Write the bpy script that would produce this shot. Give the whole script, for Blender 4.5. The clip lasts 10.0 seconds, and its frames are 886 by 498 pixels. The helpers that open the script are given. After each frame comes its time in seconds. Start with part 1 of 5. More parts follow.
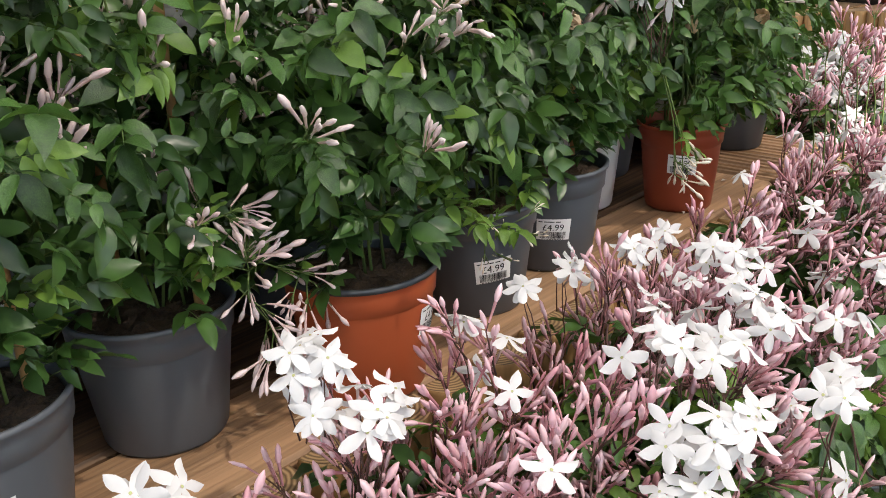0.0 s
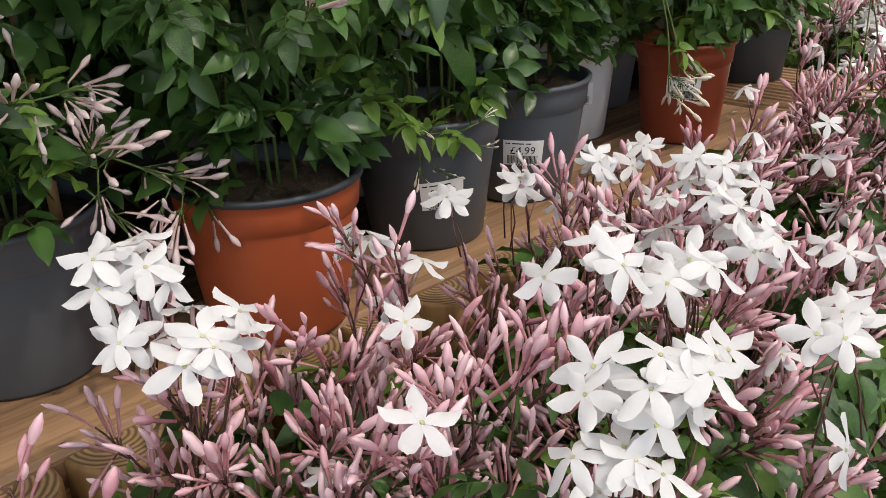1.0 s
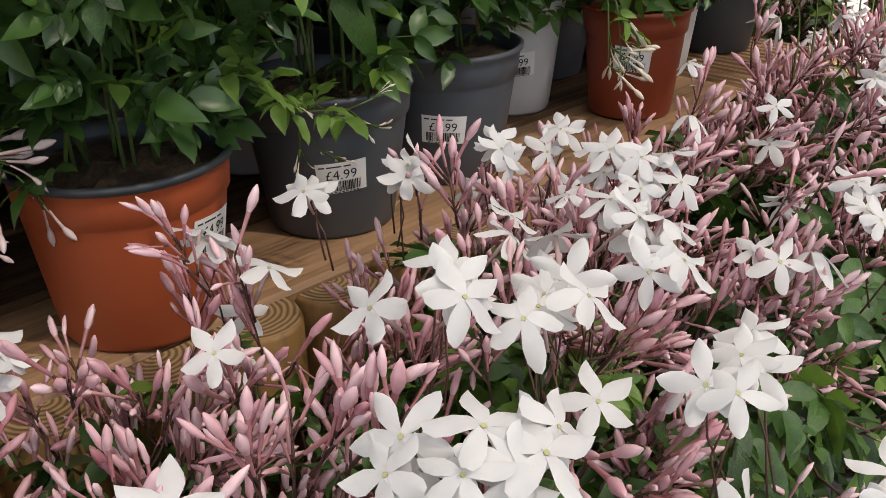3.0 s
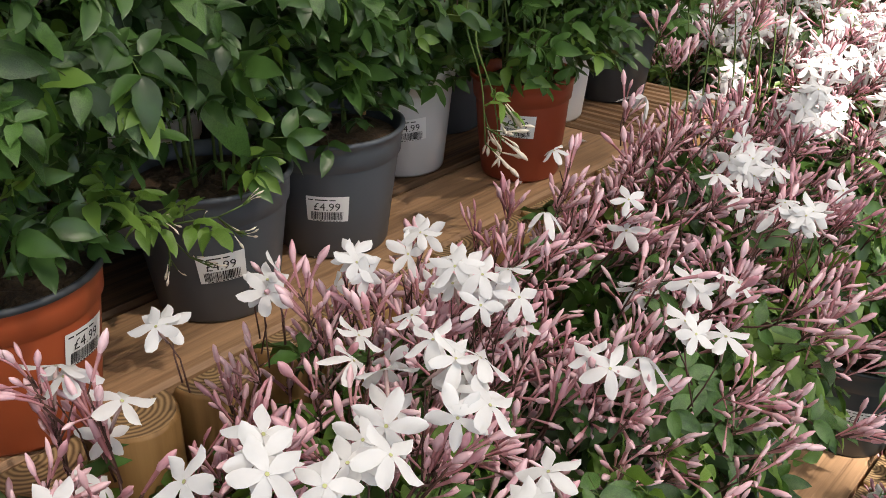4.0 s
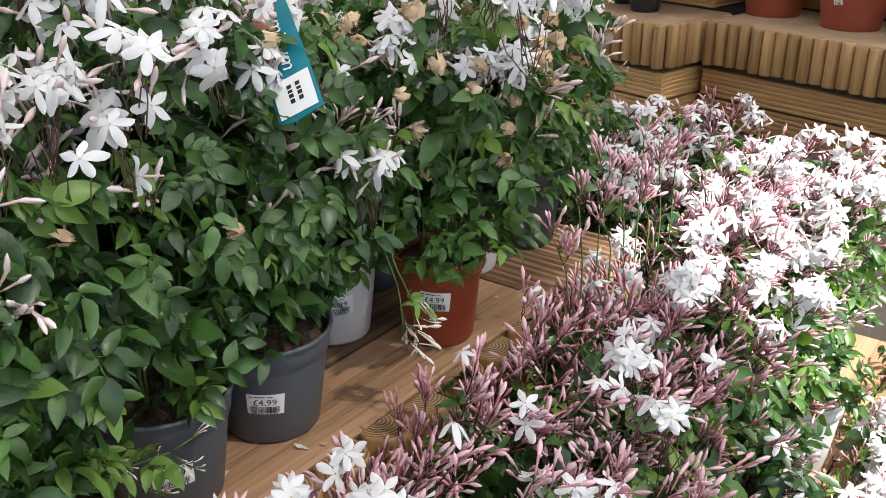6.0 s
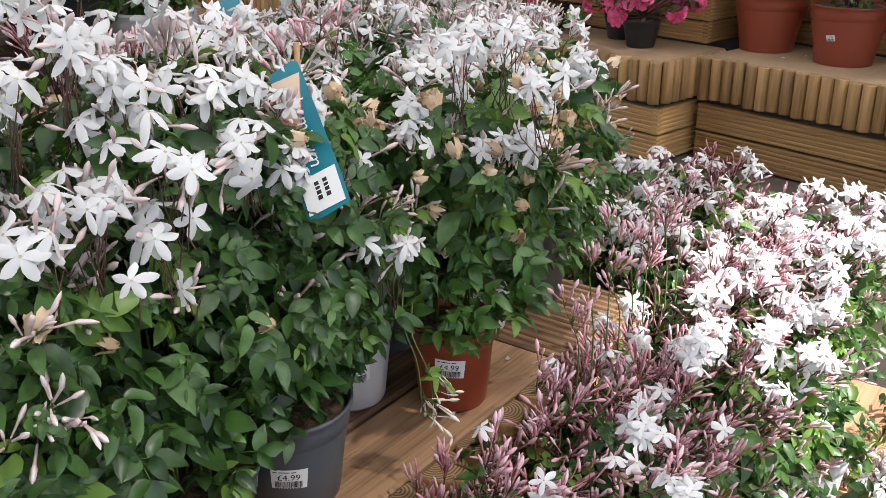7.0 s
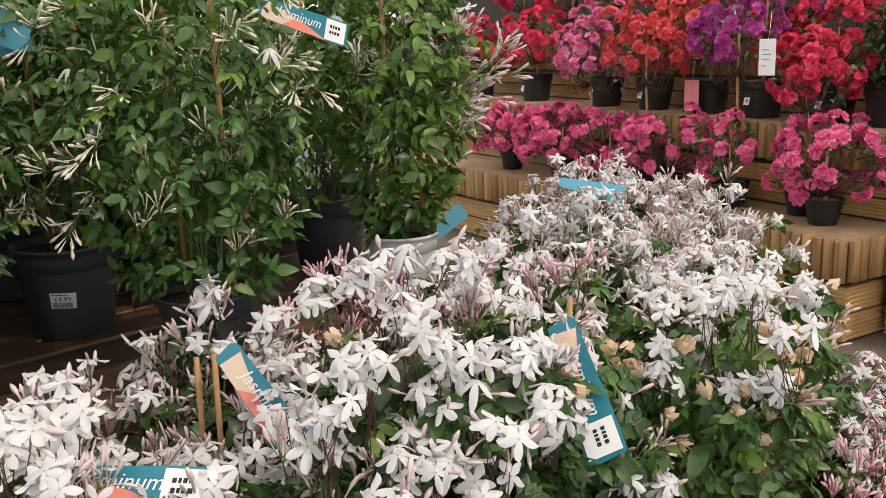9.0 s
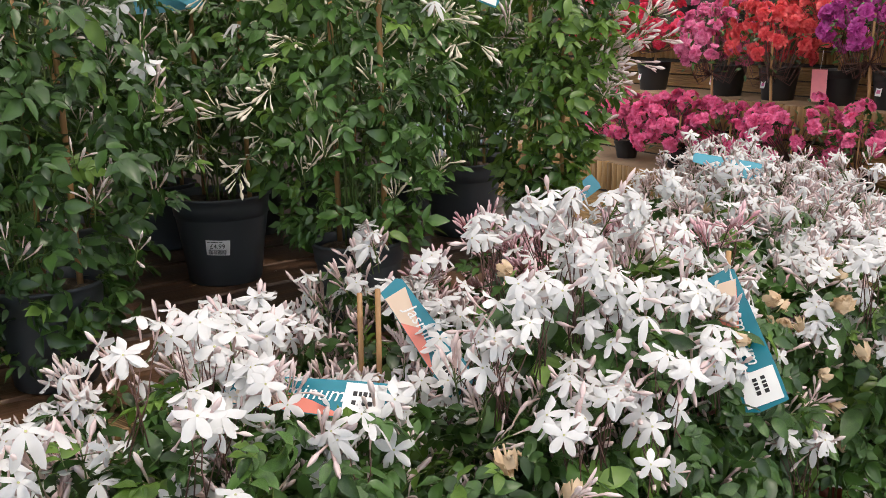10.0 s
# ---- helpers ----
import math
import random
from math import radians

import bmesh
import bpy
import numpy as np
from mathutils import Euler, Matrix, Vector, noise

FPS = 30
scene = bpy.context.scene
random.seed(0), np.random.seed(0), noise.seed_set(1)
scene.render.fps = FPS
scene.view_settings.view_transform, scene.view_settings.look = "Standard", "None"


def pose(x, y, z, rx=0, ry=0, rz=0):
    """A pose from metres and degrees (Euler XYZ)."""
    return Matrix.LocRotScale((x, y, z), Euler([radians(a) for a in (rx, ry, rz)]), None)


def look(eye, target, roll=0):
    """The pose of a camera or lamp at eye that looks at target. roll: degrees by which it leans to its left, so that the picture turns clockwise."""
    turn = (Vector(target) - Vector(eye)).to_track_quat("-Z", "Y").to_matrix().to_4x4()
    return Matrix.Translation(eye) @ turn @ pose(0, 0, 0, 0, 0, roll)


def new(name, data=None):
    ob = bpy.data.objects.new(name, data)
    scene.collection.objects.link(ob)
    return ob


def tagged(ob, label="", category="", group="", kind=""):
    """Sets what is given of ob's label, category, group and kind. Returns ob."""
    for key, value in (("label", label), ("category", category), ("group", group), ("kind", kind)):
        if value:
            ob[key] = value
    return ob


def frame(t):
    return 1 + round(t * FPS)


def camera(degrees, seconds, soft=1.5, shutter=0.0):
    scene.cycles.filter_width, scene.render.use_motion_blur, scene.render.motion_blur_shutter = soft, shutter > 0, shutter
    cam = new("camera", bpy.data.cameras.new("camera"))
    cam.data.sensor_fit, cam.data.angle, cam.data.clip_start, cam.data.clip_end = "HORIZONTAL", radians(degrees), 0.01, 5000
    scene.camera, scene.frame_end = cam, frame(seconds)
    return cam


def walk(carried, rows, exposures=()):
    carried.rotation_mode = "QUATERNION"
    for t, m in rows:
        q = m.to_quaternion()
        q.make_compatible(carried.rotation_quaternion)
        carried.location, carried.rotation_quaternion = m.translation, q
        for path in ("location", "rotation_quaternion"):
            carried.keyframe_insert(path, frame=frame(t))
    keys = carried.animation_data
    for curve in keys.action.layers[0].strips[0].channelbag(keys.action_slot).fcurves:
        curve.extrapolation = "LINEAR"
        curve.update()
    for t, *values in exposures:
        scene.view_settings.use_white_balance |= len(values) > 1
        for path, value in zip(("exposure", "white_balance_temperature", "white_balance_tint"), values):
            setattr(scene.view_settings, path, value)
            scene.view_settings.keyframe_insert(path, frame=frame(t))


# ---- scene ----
cam = camera(50.6, 10.0, soft=0.85)
PATH = [
    (0, (0.103, 0.152, 0.402), (0.0, 2.014, -0.319), -2.4),
    (0.5, (0.15, 0.233, 0.338), (0.005, 2.076, -0.426), -2.1),
    (1, (0.169, 0.274, 0.312), (0.002, 2.106, -0.472), -2.0),
    (1.5, (0.181, 0.307, 0.295), (0.003, 2.129, -0.511), -1.7),
    (2, (0.196, 0.339, 0.29), (0.004, 2.152, -0.534), -1.7),
    (3.5, (0.252, 0.365, 0.32), (0.156, 2.158, -0.56), 0.1),
    (4, (0.286, 0.364, 0.383), (0.249, 2.156, -0.505), 0.3),
    (4.5, (0.315, 0.36, 0.455), (0.345, 2.166, -0.403), 0.4),
    (5, (0.317, 0.341, 0.505), (0.379, 2.152, -0.342), 0.3),
    (5.5, (0.311, 0.323, 0.535), (0.387, 2.146, -0.285), 0.2),
    (7, (0.284, 0.315, 0.626), (0.383, 2.161, -0.138), -0.3),
    (7.5, (0.243, 0.293, 0.661), (0.251, 2.191, 0.031), -1.1),
    (8, (0.22, 0.271, 0.701), (0.128, 2.194, 0.16), -1.5),
    (8.5, (0.188, 0.249, 0.752), (-0.003, 2.182, 0.278), -1.7),
    (9, (0.175, 0.238, 0.748), (-0.046, 2.173, 0.295), -1.8),
    (9.5, (0.145, 0.22, 0.73), (-0.198, 2.14, 0.288), -1.4),
    (10, (0.118, 0.195, 0.707), (-0.312, 2.092, 0.243), -1.0),
]
walk(cam, [(t, look(eye, target, roll)) for t, eye, target, roll in PATH], [(0.0, 1.3, 6700, 12), (0.5, 1.15, 6700, 12), (2.0, 0.97, 6900, 13), (3.5, 0.75, 6900, 13), (4.0, 0.95, 6900, 12), (4.5, 1.12, 6700, 11), (6.0, 1.08, 6300, 11), (7.0, 1.0, 6300, 12), (7.4, 1.0, 7000, 13), (7.9, 1.0, 6700, 12), (8.35, 1.0, 7900, 14), (8.7, 1.0, 7900, 14), (9.1, 1.02, 6800, 14), (10.0, 1.12, 6700, 13)])

# ---- world and light ----
SUN_ELEV, SUN_AZ = 56.0, -28.0   # azimuth: the way towards the sun, degrees from +x
world = bpy.data.worlds.new("world")
scene.world = world
world.use_nodes = True
wn = world.node_tree
sky = wn.nodes.new("ShaderNodeTexSky")
sky.sky_type = "NISHITA"
sky.sun_disc = False
sky.sun_elevation = radians(SUN_ELEV)
sky.sun_rotation = radians(90 - SUN_AZ)
wn.links.new(sky.outputs[0], wn.nodes["Background"].inputs[0])
wn.nodes["Background"].inputs[1].default_value = 0.15
sun = new("sun", bpy.data.lights.new("sun", "SUN"))
sun.data.energy = 5.0
sun.data.angle = radians(1.5)
sun.data.color = (1.0, 0.95, 0.88)
sd = Vector((math.cos(radians(SUN_AZ)) * math.cos(radians(SUN_ELEV)), math.sin(radians(SUN_AZ)) * math.cos(radians(SUN_ELEV)), math.sin(radians(SUN_ELEV))))
sun.matrix_world = look(sd * 10, (0, 0, 0))

# ---- materials ----
def mat(name, col, rough=0.5, vary=0.25, grain=40.0, stretch=(1, 1, 1), bump=0.15, col2=None, thin=0.0, thin_col=None, coat=0.0, metal=0.0, spec=0.5, detail=6.0, sharp=0.0):
    """Base colour varied by noise at two scales, by the object and by the island; thin: light that shines through."""
    m = bpy.data.materials.new(name)
    m.use_nodes = True
    nt = m.node_tree
    nd, lk = nt.nodes, nt.links
    bs = nd["Principled BSDF"]
    tc = nd.new("ShaderNodeTexCoord")
    info = nd.new("ShaderNodeObjectInfo")
    geo = nd.new("ShaderNodeNewGeometry")
    mp = nd.new("ShaderNodeMapping")
    mp.inputs["Scale"].default_value = stretch
    lk.new(tc.outputs["Object"], mp.inputs[0])
    w = nd.new("ShaderNodeMath")
    w.operation = "MULTIPLY"
    w.inputs[1].default_value = 57.0
    lk.new(info.outputs["Random"], w.inputs[0])
    fine, broad = nd.new("ShaderNodeTexNoise"), nd.new("ShaderNodeTexNoise")
    for nz, sc in ((fine, grain), (broad, grain * 0.13)):
        nz.noise_dimensions = "4D"
        nz.inputs["Scale"].default_value = sc
        nz.inputs["Detail"].default_value = detail
        lk.new(mp.outputs[0], nz.inputs["Vector"])
        lk.new(w.outputs[0], nz.inputs["W"])
    add = nd.new("ShaderNodeMath")
    add.operation = "ADD"
    lk.new(info.outputs["Random"], add.inputs[0])
    lk.new(geo.outputs["Random Per Island"], add.inputs[1])
    half = nd.new("ShaderNodeMath")
    half.operation = "MULTIPLY"
    half.inputs[1].default_value = 0.5
    lk.new(add.outputs[0], half.inputs[0])
    mixn = nd.new("ShaderNodeMath")
    mixn.operation = "ADD"
    lk.new(fine.outputs[0], mixn.inputs[0])
    lk.new(broad.outputs[0], mixn.inputs[1])
    tot = nd.new("ShaderNodeMath")
    tot.operation = "ADD"
    lk.new(mixn.outputs[0], tot.inputs[0])
    lk.new(half.outputs[0], tot.inputs[1])
    rng = nd.new("ShaderNodeMapRange")
    rng.inputs["From Min"].default_value, rng.inputs["From Max"].default_value = 0.85 + sharp, 2.15 - sharp
    lk.new(tot.outputs[0], rng.inputs["Value"])
    mx = nd.new("ShaderNodeMix")
    mx.data_type = "RGBA"
    c2 = col2 or tuple(min(1, c * (1 + vary)) for c in col)
    c1 = tuple(c * (1 - vary) for c in col)
    mx.inputs["A"].default_value = (*c1, 1)
    mx.inputs["B"].default_value = (*c2, 1)
    lk.new(rng.outputs[0], mx.inputs["Factor"])
    lk.new(mx.outputs["Result"], bs.inputs["Base Color"])
    rr = nd.new("ShaderNodeMapRange")
    rr.inputs["To Min"].default_value, rr.inputs["To Max"].default_value = max(0.05, rough - 0.1), min(1, rough + 0.12)
    lk.new(fine.outputs[0], rr.inputs["Value"])
    lk.new(rr.outputs[0], bs.inputs["Roughness"])
    bs.inputs["Metallic"].default_value = metal
    bs.inputs["Specular IOR Level"].default_value = spec
    bs.inputs["Coat Weight"].default_value = coat
    if bump:
        bp = nd.new("ShaderNodeBump")
        bp.inputs["Strength"].default_value = bump
        bp.inputs["Distance"].default_value = 0.002
        lk.new(mixn.outputs[0], bp.inputs["Height"])
        lk.new(bp.outputs[0], bs.inputs["Normal"])
    if thin:
        tr = nd.new("ShaderNodeBsdfTranslucent")
        if thin_col:
            tr.inputs[0].default_value = (*thin_col, 1)
        else:
            lk.new(mx.outputs["Result"], tr.inputs[0])
        ms = nd.new("ShaderNodeMixShader")
        ms.inputs[0].default_value = thin
        lk.new(bs.outputs[0], ms.inputs[1])
        lk.new(tr.outputs[0], ms.inputs[2])
        lk.new(ms.outputs[0], nd["Material Output"].inputs[0])
    return m


LEAF = mat("leaf_green", (0.034, 0.092, 0.024), 0.36, 0.55, 60, bump=0.3, col2=(0.080, 0.175, 0.036), thin=0.14, thin_col=(0.11, 0.24, 0.03), spec=0.5, sharp=0.25)
LEAF_PALE = mat("leaf_fresh", (0.075, 0.165, 0.026), 0.38, 0.35, 60, bump=0.2, col2=(0.19, 0.32, 0.06), thin=0.25, thin_col=(0.2, 0.36, 0.04), spec=0.45)
STEM = mat("stem_brown", (0.10, 0.045, 0.035), 0.6, 0.4, 80)
STEM_GREEN = mat("stem_green", (0.09, 0.14, 0.03), 0.55, 0.4, 80)
PETAL = mat("petal_white", (0.64, 0.635, 0.64), 0.5, 0.06, 120, bump=0.1, col2=(0.77, 0.77, 0.765), thin=0.25, thin_col=(0.9, 0.9, 0.88), spec=0.25)
THROAT = mat("throat_cream", (0.45, 0.47, 0.20), 0.6, 0.3, 120)
TUBE = mat("tube_rose", (0.50, 0.15, 0.18), 0.5, 0.25, 90, bump=0.1, col2=(0.66, 0.36, 0.38), thin=0.15, thin_col=(0.7, 0.35, 0.38))
TUBE_PALE = mat("tube_blush", (0.60, 0.38, 0.37), 0.5, 0.2, 90, bump=0.1, col2=(0.76, 0.60, 0.57), thin=0.15, thin_col=(0.8, 0.6, 0.58))
BUD = mat("bud_pink", (0.66, 0.29, 0.35), 0.40, 0.12, 90, bump=0.1, col2=(0.90, 0.66, 0.70), sharp=0.28, thin=0.12, thin_col=(0.8, 0.45, 0.52))
BUD_PALE = mat("bud_blush", (0.74, 0.52, 0.52), 0.45, 0.15, 90, bump=0.1, col2=(0.86, 0.76, 0.74), thin=0.15, thin_col=(0.85, 0.65, 0.64))
BUD_CREAM = mat("bud_cream", (0.76, 0.62, 0.48), 0.42, 0.12, 90, bump=0.1, col2=(0.90, 0.86, 0.74), thin=0.15, thin_col=(0.85, 0.75, 0.6))
DEAD = mat("petal_withered", (0.52, 0.31, 0.13), 0.7, 0.25, 120, bump=0.3, col2=(0.76, 0.60, 0.42), thin=0.2)
SOIL = mat("compost", (0.030, 0.019, 0.012), 0.9, 0.6, 420, bump=1.0, col2=(0.12, 0.075, 0.042), sharp=0.3)
GREY = mat("grey_plastic", (0.074, 0.083, 0.094), 0.42, 0.14, 35, bump=0.05)
DARK = mat("charcoal_plastic", (0.040, 0.046, 0.052), 0.42, 0.14, 35, bump=0.05)
BLACK = mat("black_plastic", (0.012, 0.012, 0.013), 0.45, 0.3, 35, bump=0.05)
TERRA = mat("terracotta_plastic", (0.40, 0.085, 0.030), 0.42, 0.10, 30, bump=0.05)
RUST = mat("rust_plastic", (0.28, 0.052, 0.022), 0.45, 0.12, 30, bump=0.05)
TERRA_DARK = mat("dark_terracotta_plastic", (0.24, 0.048, 0.024), 0.45, 0.12, 30, bump=0.05)
WHITEPOT = mat("white_plastic", (0.60, 0.60, 0.59), 0.45, 0.08, 30, bump=0.05)
PAPER = mat("label_paper", (0.82, 0.82, 0.80), 0.6, 0.03, 60, bump=0.02)
INK = mat("label_ink", (0.02, 0.02, 0.022), 0.6, 0.1, 60, bump=0)
PENCIL = mat("faint_ink", (0.30, 0.30, 0.33), 0.6, 0.1, 60, bump=0)
CANE = mat("bamboo", (0.40, 0.22, 0.09), 0.5, 0.3, 60, (1, 1, 0.2))
DECK = mat("deck_wood", (0.13, 0.066, 0.032), 0.62, 0.55, 210, (0.022, 1, 1), 0.8, col2=(0.44, 0.26, 0.14), detail=9, sharp=0.3)
# darker and slightly smoother than DECK, for the upper step
DECK_DARK = mat("deck_wood_dark", (0.055, 0.026, 0.014), 0.5, 0.45, 210, (0.022, 1, 1), 0.6, col2=(0.17, 0.088, 0.046), detail=9, sharp=0.3)
BOARD = mat("grooved_board", (0.34, 0.175, 0.058), 0.65, 0.4, 120, (0.03, 1, 1), 0.4, col2=(0.50, 0.29, 0.11), detail=8, sharp=0.25)
LOG = mat("log_wood", (0.28, 0.14, 0.04), 0.6, 0.45, 110, (1, 1, 0.05), 0.4, col2=(0.46, 0.27, 0.105), detail=8, sharp=0.25)
LOG_END = mat("log_end", (0.20, 0.115, 0.05), 0.7, 0.4, 60, bump=0.4, col2=(0.40, 0.26, 0.13), sharp=0.2)
le = LOG_END.node_tree
wv = le.nodes.new("ShaderNodeTexWave")
wv.wave_type, wv.rings_direction = "RINGS", "Z"
wv.inputs["Scale"].default_value, wv.inputs["Distortion"].default_value = 75.0, 2.0
lmx = next(x for x in le.nodes if x.bl_idname == "ShaderNodeMix")
le.links.new(le.nodes["Texture Coordinate"].outputs["Object"], wv.inputs["Vector"])
le.links.new(wv.outputs["Fac"], lmx.inputs["Factor"])
TOPSHEET = mat("ply_top", (0.30, 0.19, 0.10), 0.7, 0.35, 30, bump=0.3, col2=(0.42, 0.29, 0.17))
CONCRETE = mat("concrete", (0.075, 0.058, 0.044), 0.5, 0.4, 6, bump=0.2, col2=(0.15, 0.125, 0.098))
WALL = mat("wall_boards", (0.05, 0.038, 0.03), 0.8, 0.4, 8, (1, 1, 0.1), 0.4)
TEAL = mat("tag_teal", (0.012, 0.20, 0.27), 0.35, 0.1, 30, bump=0.02)
SKYBLUE = mat("tag_light_blue", (0.05, 0.27, 0.36), 0.35, 0.1, 30, bump=0.02)
CORAL = mat("tag_coral", (0.78, 0.24, 0.18), 0.35, 0.12, 30, bump=0.02)
PEACH = mat("tag_peach", (0.72, 0.55, 0.42), 0.35, 0.1, 30, bump=0.02)
TAGWHITE = mat("tag_white", (0.85, 0.85, 0.84), 0.4, 0.03, 30, bump=0.02)
PINKTAG = mat("tag_pink", (0.80, 0.25, 0.28), 0.4, 0.2, 30, bump=0.02)
CARD = mat("kraft_paper", (0.38, 0.23, 0.11), 0.75, 0.25, 40, bump=0.4)
AZ = {
    "pink": mat("azalea_pink", (0.72, 0.05, 0.22), 0.5, 0.25, 60, bump=0.1, col2=(0.95, 0.24, 0.46), sharp=0.2, thin=0.25, thin_col=(0.9, 0.12, 0.3)),
    "lilac": mat("azalea_lilac_pink", (0.80, 0.12, 0.34), 0.5, 0.25, 60, bump=0.1, col2=(0.96, 0.42, 0.60), sharp=0.2, thin=0.25, thin_col=(0.9, 0.2, 0.45)),
    "red": mat("azalea_red", (0.66, 0.02, 0.085), 0.5, 0.25, 60, bump=0.1, col2=(0.88, 0.09, 0.19), sharp=0.2, thin=0.25, thin_col=(0.8, 0.03, 0.08)),
    "coral": mat("azalea_coral", (0.80, 0.055, 0.085), 0.5, 0.25, 60, bump=0.1, col2=(0.96, 0.24, 0.22), sharp=0.2, thin=0.25, thin_col=(0.9, 0.12, 0.12)),
    "purple": mat("azalea_purple", (0.48, 0.03, 0.28), 0.5, 0.25, 60, bump=0.1, col2=(0.72, 0.14, 0.50), sharp=0.2, thin=0.25, thin_col=(0.6, 0.06, 0.4)),
}

# ---- mesh tools ----
def rig(name, label, category, place, group="", kind="", turn=0.0):
    ob = new(name)
    ob.empty_display_size = 0.02
    ob.matrix_basis = Matrix.Translation(place) @ Matrix.Rotation(radians(turn), 4, "Z")
    return tagged(ob, label, category, group, kind)


def part(name, data, material, parent, label="", m=None, kind=""):
    """Links a bmesh or a mesh as one object under parent."""
    if isinstance(data, bmesh.types.BMesh):
        me = bpy.data.meshes.new(name)
        data.to_mesh(me)
        data.free()
    else:
        me = data
    if material is not None and not me.materials:
        for x in material if isinstance(material, (list, tuple)) else (material,):
            me.materials.append(x)
    ob = new(name, me)
    if parent is not None:
        ob.parent = parent
    if m is not None:
        ob.matrix_basis = m
    return tagged(ob, label, kind=kind)


def smooth(me, angle=None):
    me.polygons.foreach_set("use_smooth", [True] * len(me.polygons))
    return me


class Shape:
    """Vertices, faces and a material number for each face, to be stamped many times."""
    def __init__(self, verts, faces, mi=None):
        self.v = np.array(verts, float)
        self.f = faces
        self.mi = list(mi) if mi is not None else [0] * len(faces)

    def moved(self, m):
        m = np.array(m)
        return Shape(self.v @ m[:3, :3].T + m[:3, 3], self.f, self.mi)

    @staticmethod
    def joined(shapes):
        v, f, mi, n = [], [], [], 0
        for s in shapes:
            v.append(s.v)
            f += [tuple(i + n for i in q) for q in s.f]
            mi += s.mi
            n += len(s.v)
        return Shape(np.concatenate(v), f, mi)

    def mesh(self, name, mats, soft=True):
        return stamped(name, [(self, np.eye(4)[None])], mats, soft)


def stamped(name, items, mats, soft=True):
    """One mesh of shapes set at many poses: items are (Shape, array of 4 x 4)."""
    V, L, T, M, n = [], [], [], [], 0
    for sh, ms in items:
        if len(ms) == 0:
            continue
        ms = np.asarray(ms, float)
        k = len(sh.v)
        v = np.einsum("mij,kj->mki", ms[:, :3, :3], sh.v) + ms[:, None, :3, 3]
        V.append(v.reshape(-1, 3))
        flat = np.array([i for q in sh.f for i in q])
        L.append((flat[None] + n + np.arange(len(ms))[:, None] * k).reshape(-1))
        T.append(np.tile([len(q) for q in sh.f], len(ms)))
        M.append(np.tile(sh.mi, len(ms)))
        n += k * len(ms)
    me = bpy.data.meshes.new(name)
    if not V:
        return me
    V, L, T, M = (np.concatenate(a) for a in (V, L, T, M))
    me.vertices.add(len(V))
    me.vertices.foreach_set("co", V.reshape(-1).astype(np.float32))
    me.loops.add(len(L))
    me.loops.foreach_set("vertex_index", L.astype(np.int32))
    me.polygons.add(len(T))
    me.polygons.foreach_set("loop_start", (np.cumsum(T) - T).astype(np.int32))
    me.polygons.foreach_set("material_index", M.astype(np.int32))
    me.polygons.foreach_set("use_smooth", [soft] * len(T))
    me.update(calc_edges=True)
    for x in mats:
        me.materials.append(x)
    return me


def unit(a):
    a = np.asarray(a, float)
    return a / np.maximum(np.linalg.norm(a, axis=-1, keepdims=True), 1e-9)


def frames(pos, main, up, scale, axis):
    """Poses with the local axis (1: y, 2: z) along main and the other of the two towards up."""
    pos, main, up = np.atleast_2d(pos), unit(np.atleast_2d(main)), np.atleast_2d(up)
    other = unit(up - main * (up * main).sum(-1, keepdims=True) + 1e-6)
    y, z = (main, other) if axis == 1 else (other, main)
    x = np.cross(y, z)
    m = np.zeros((len(pos), 4, 4))
    sc = np.broadcast_to(np.asarray(scale, float).reshape(-1, 1), (len(pos), 1))
    m[:, :3, 0], m[:, :3, 1], m[:, :3, 2], m[:, :3, 3], m[:, 3, 3] = x * sc, y * sc, z * sc, pos, 1
    return m


def lathe(profile, segs=36, close_top=False, close_bottom=True, mi=0):
    v, f = [], []
    for r, z in profile:
        for i in range(segs):
            a = 2 * math.pi * i / segs
            v.append((r * math.cos(a), r * math.sin(a), z))
    for j in range(len(profile) - 1):
        for i in range(segs):
            k = (i + 1) % segs
            f.append((j * segs + i, j * segs + k, (j + 1) * segs + k, (j + 1) * segs + i))
    if close_bottom:
        f.append(tuple(range(segs))[::-1])
    if close_top:
        f.append(tuple(range((len(profile) - 1) * segs, len(profile) * segs)))
    return Shape(v, f, [mi] * len(f))


def tube(points, radius, sides=4, mi=0, taper=1.0):
    """A thin tube along points."""
    pts = np.array(points, float)
    n = len(pts)
    tang = unit(np.gradient(pts, axis=0))
    ref = np.array((0.31, 0.87, 0.38))
    a = unit(np.cross(tang, ref))
    b = np.cross(tang, a)
    v, f = [], []
    for j in range(n):
        r = radius * (1 + (taper - 1) * j / (n - 1))
        for i in range(sides):
            t = 2 * math.pi * i / sides
            v.append(pts[j] + r * (a[j] * math.cos(t) + b[j] * math.sin(t)))
    for j in range(n - 1):
        for i in range(sides):
            k = (i + 1) % sides
            f.append((j * sides + i, j * sides + k, (j + 1) * sides + k, (j + 1) * sides + i))
    f.append(tuple(range(sides))[::-1])
    f.append(tuple(range((n - 1) * sides, n * sides)))
    return Shape(v, f, [mi] * len(f))


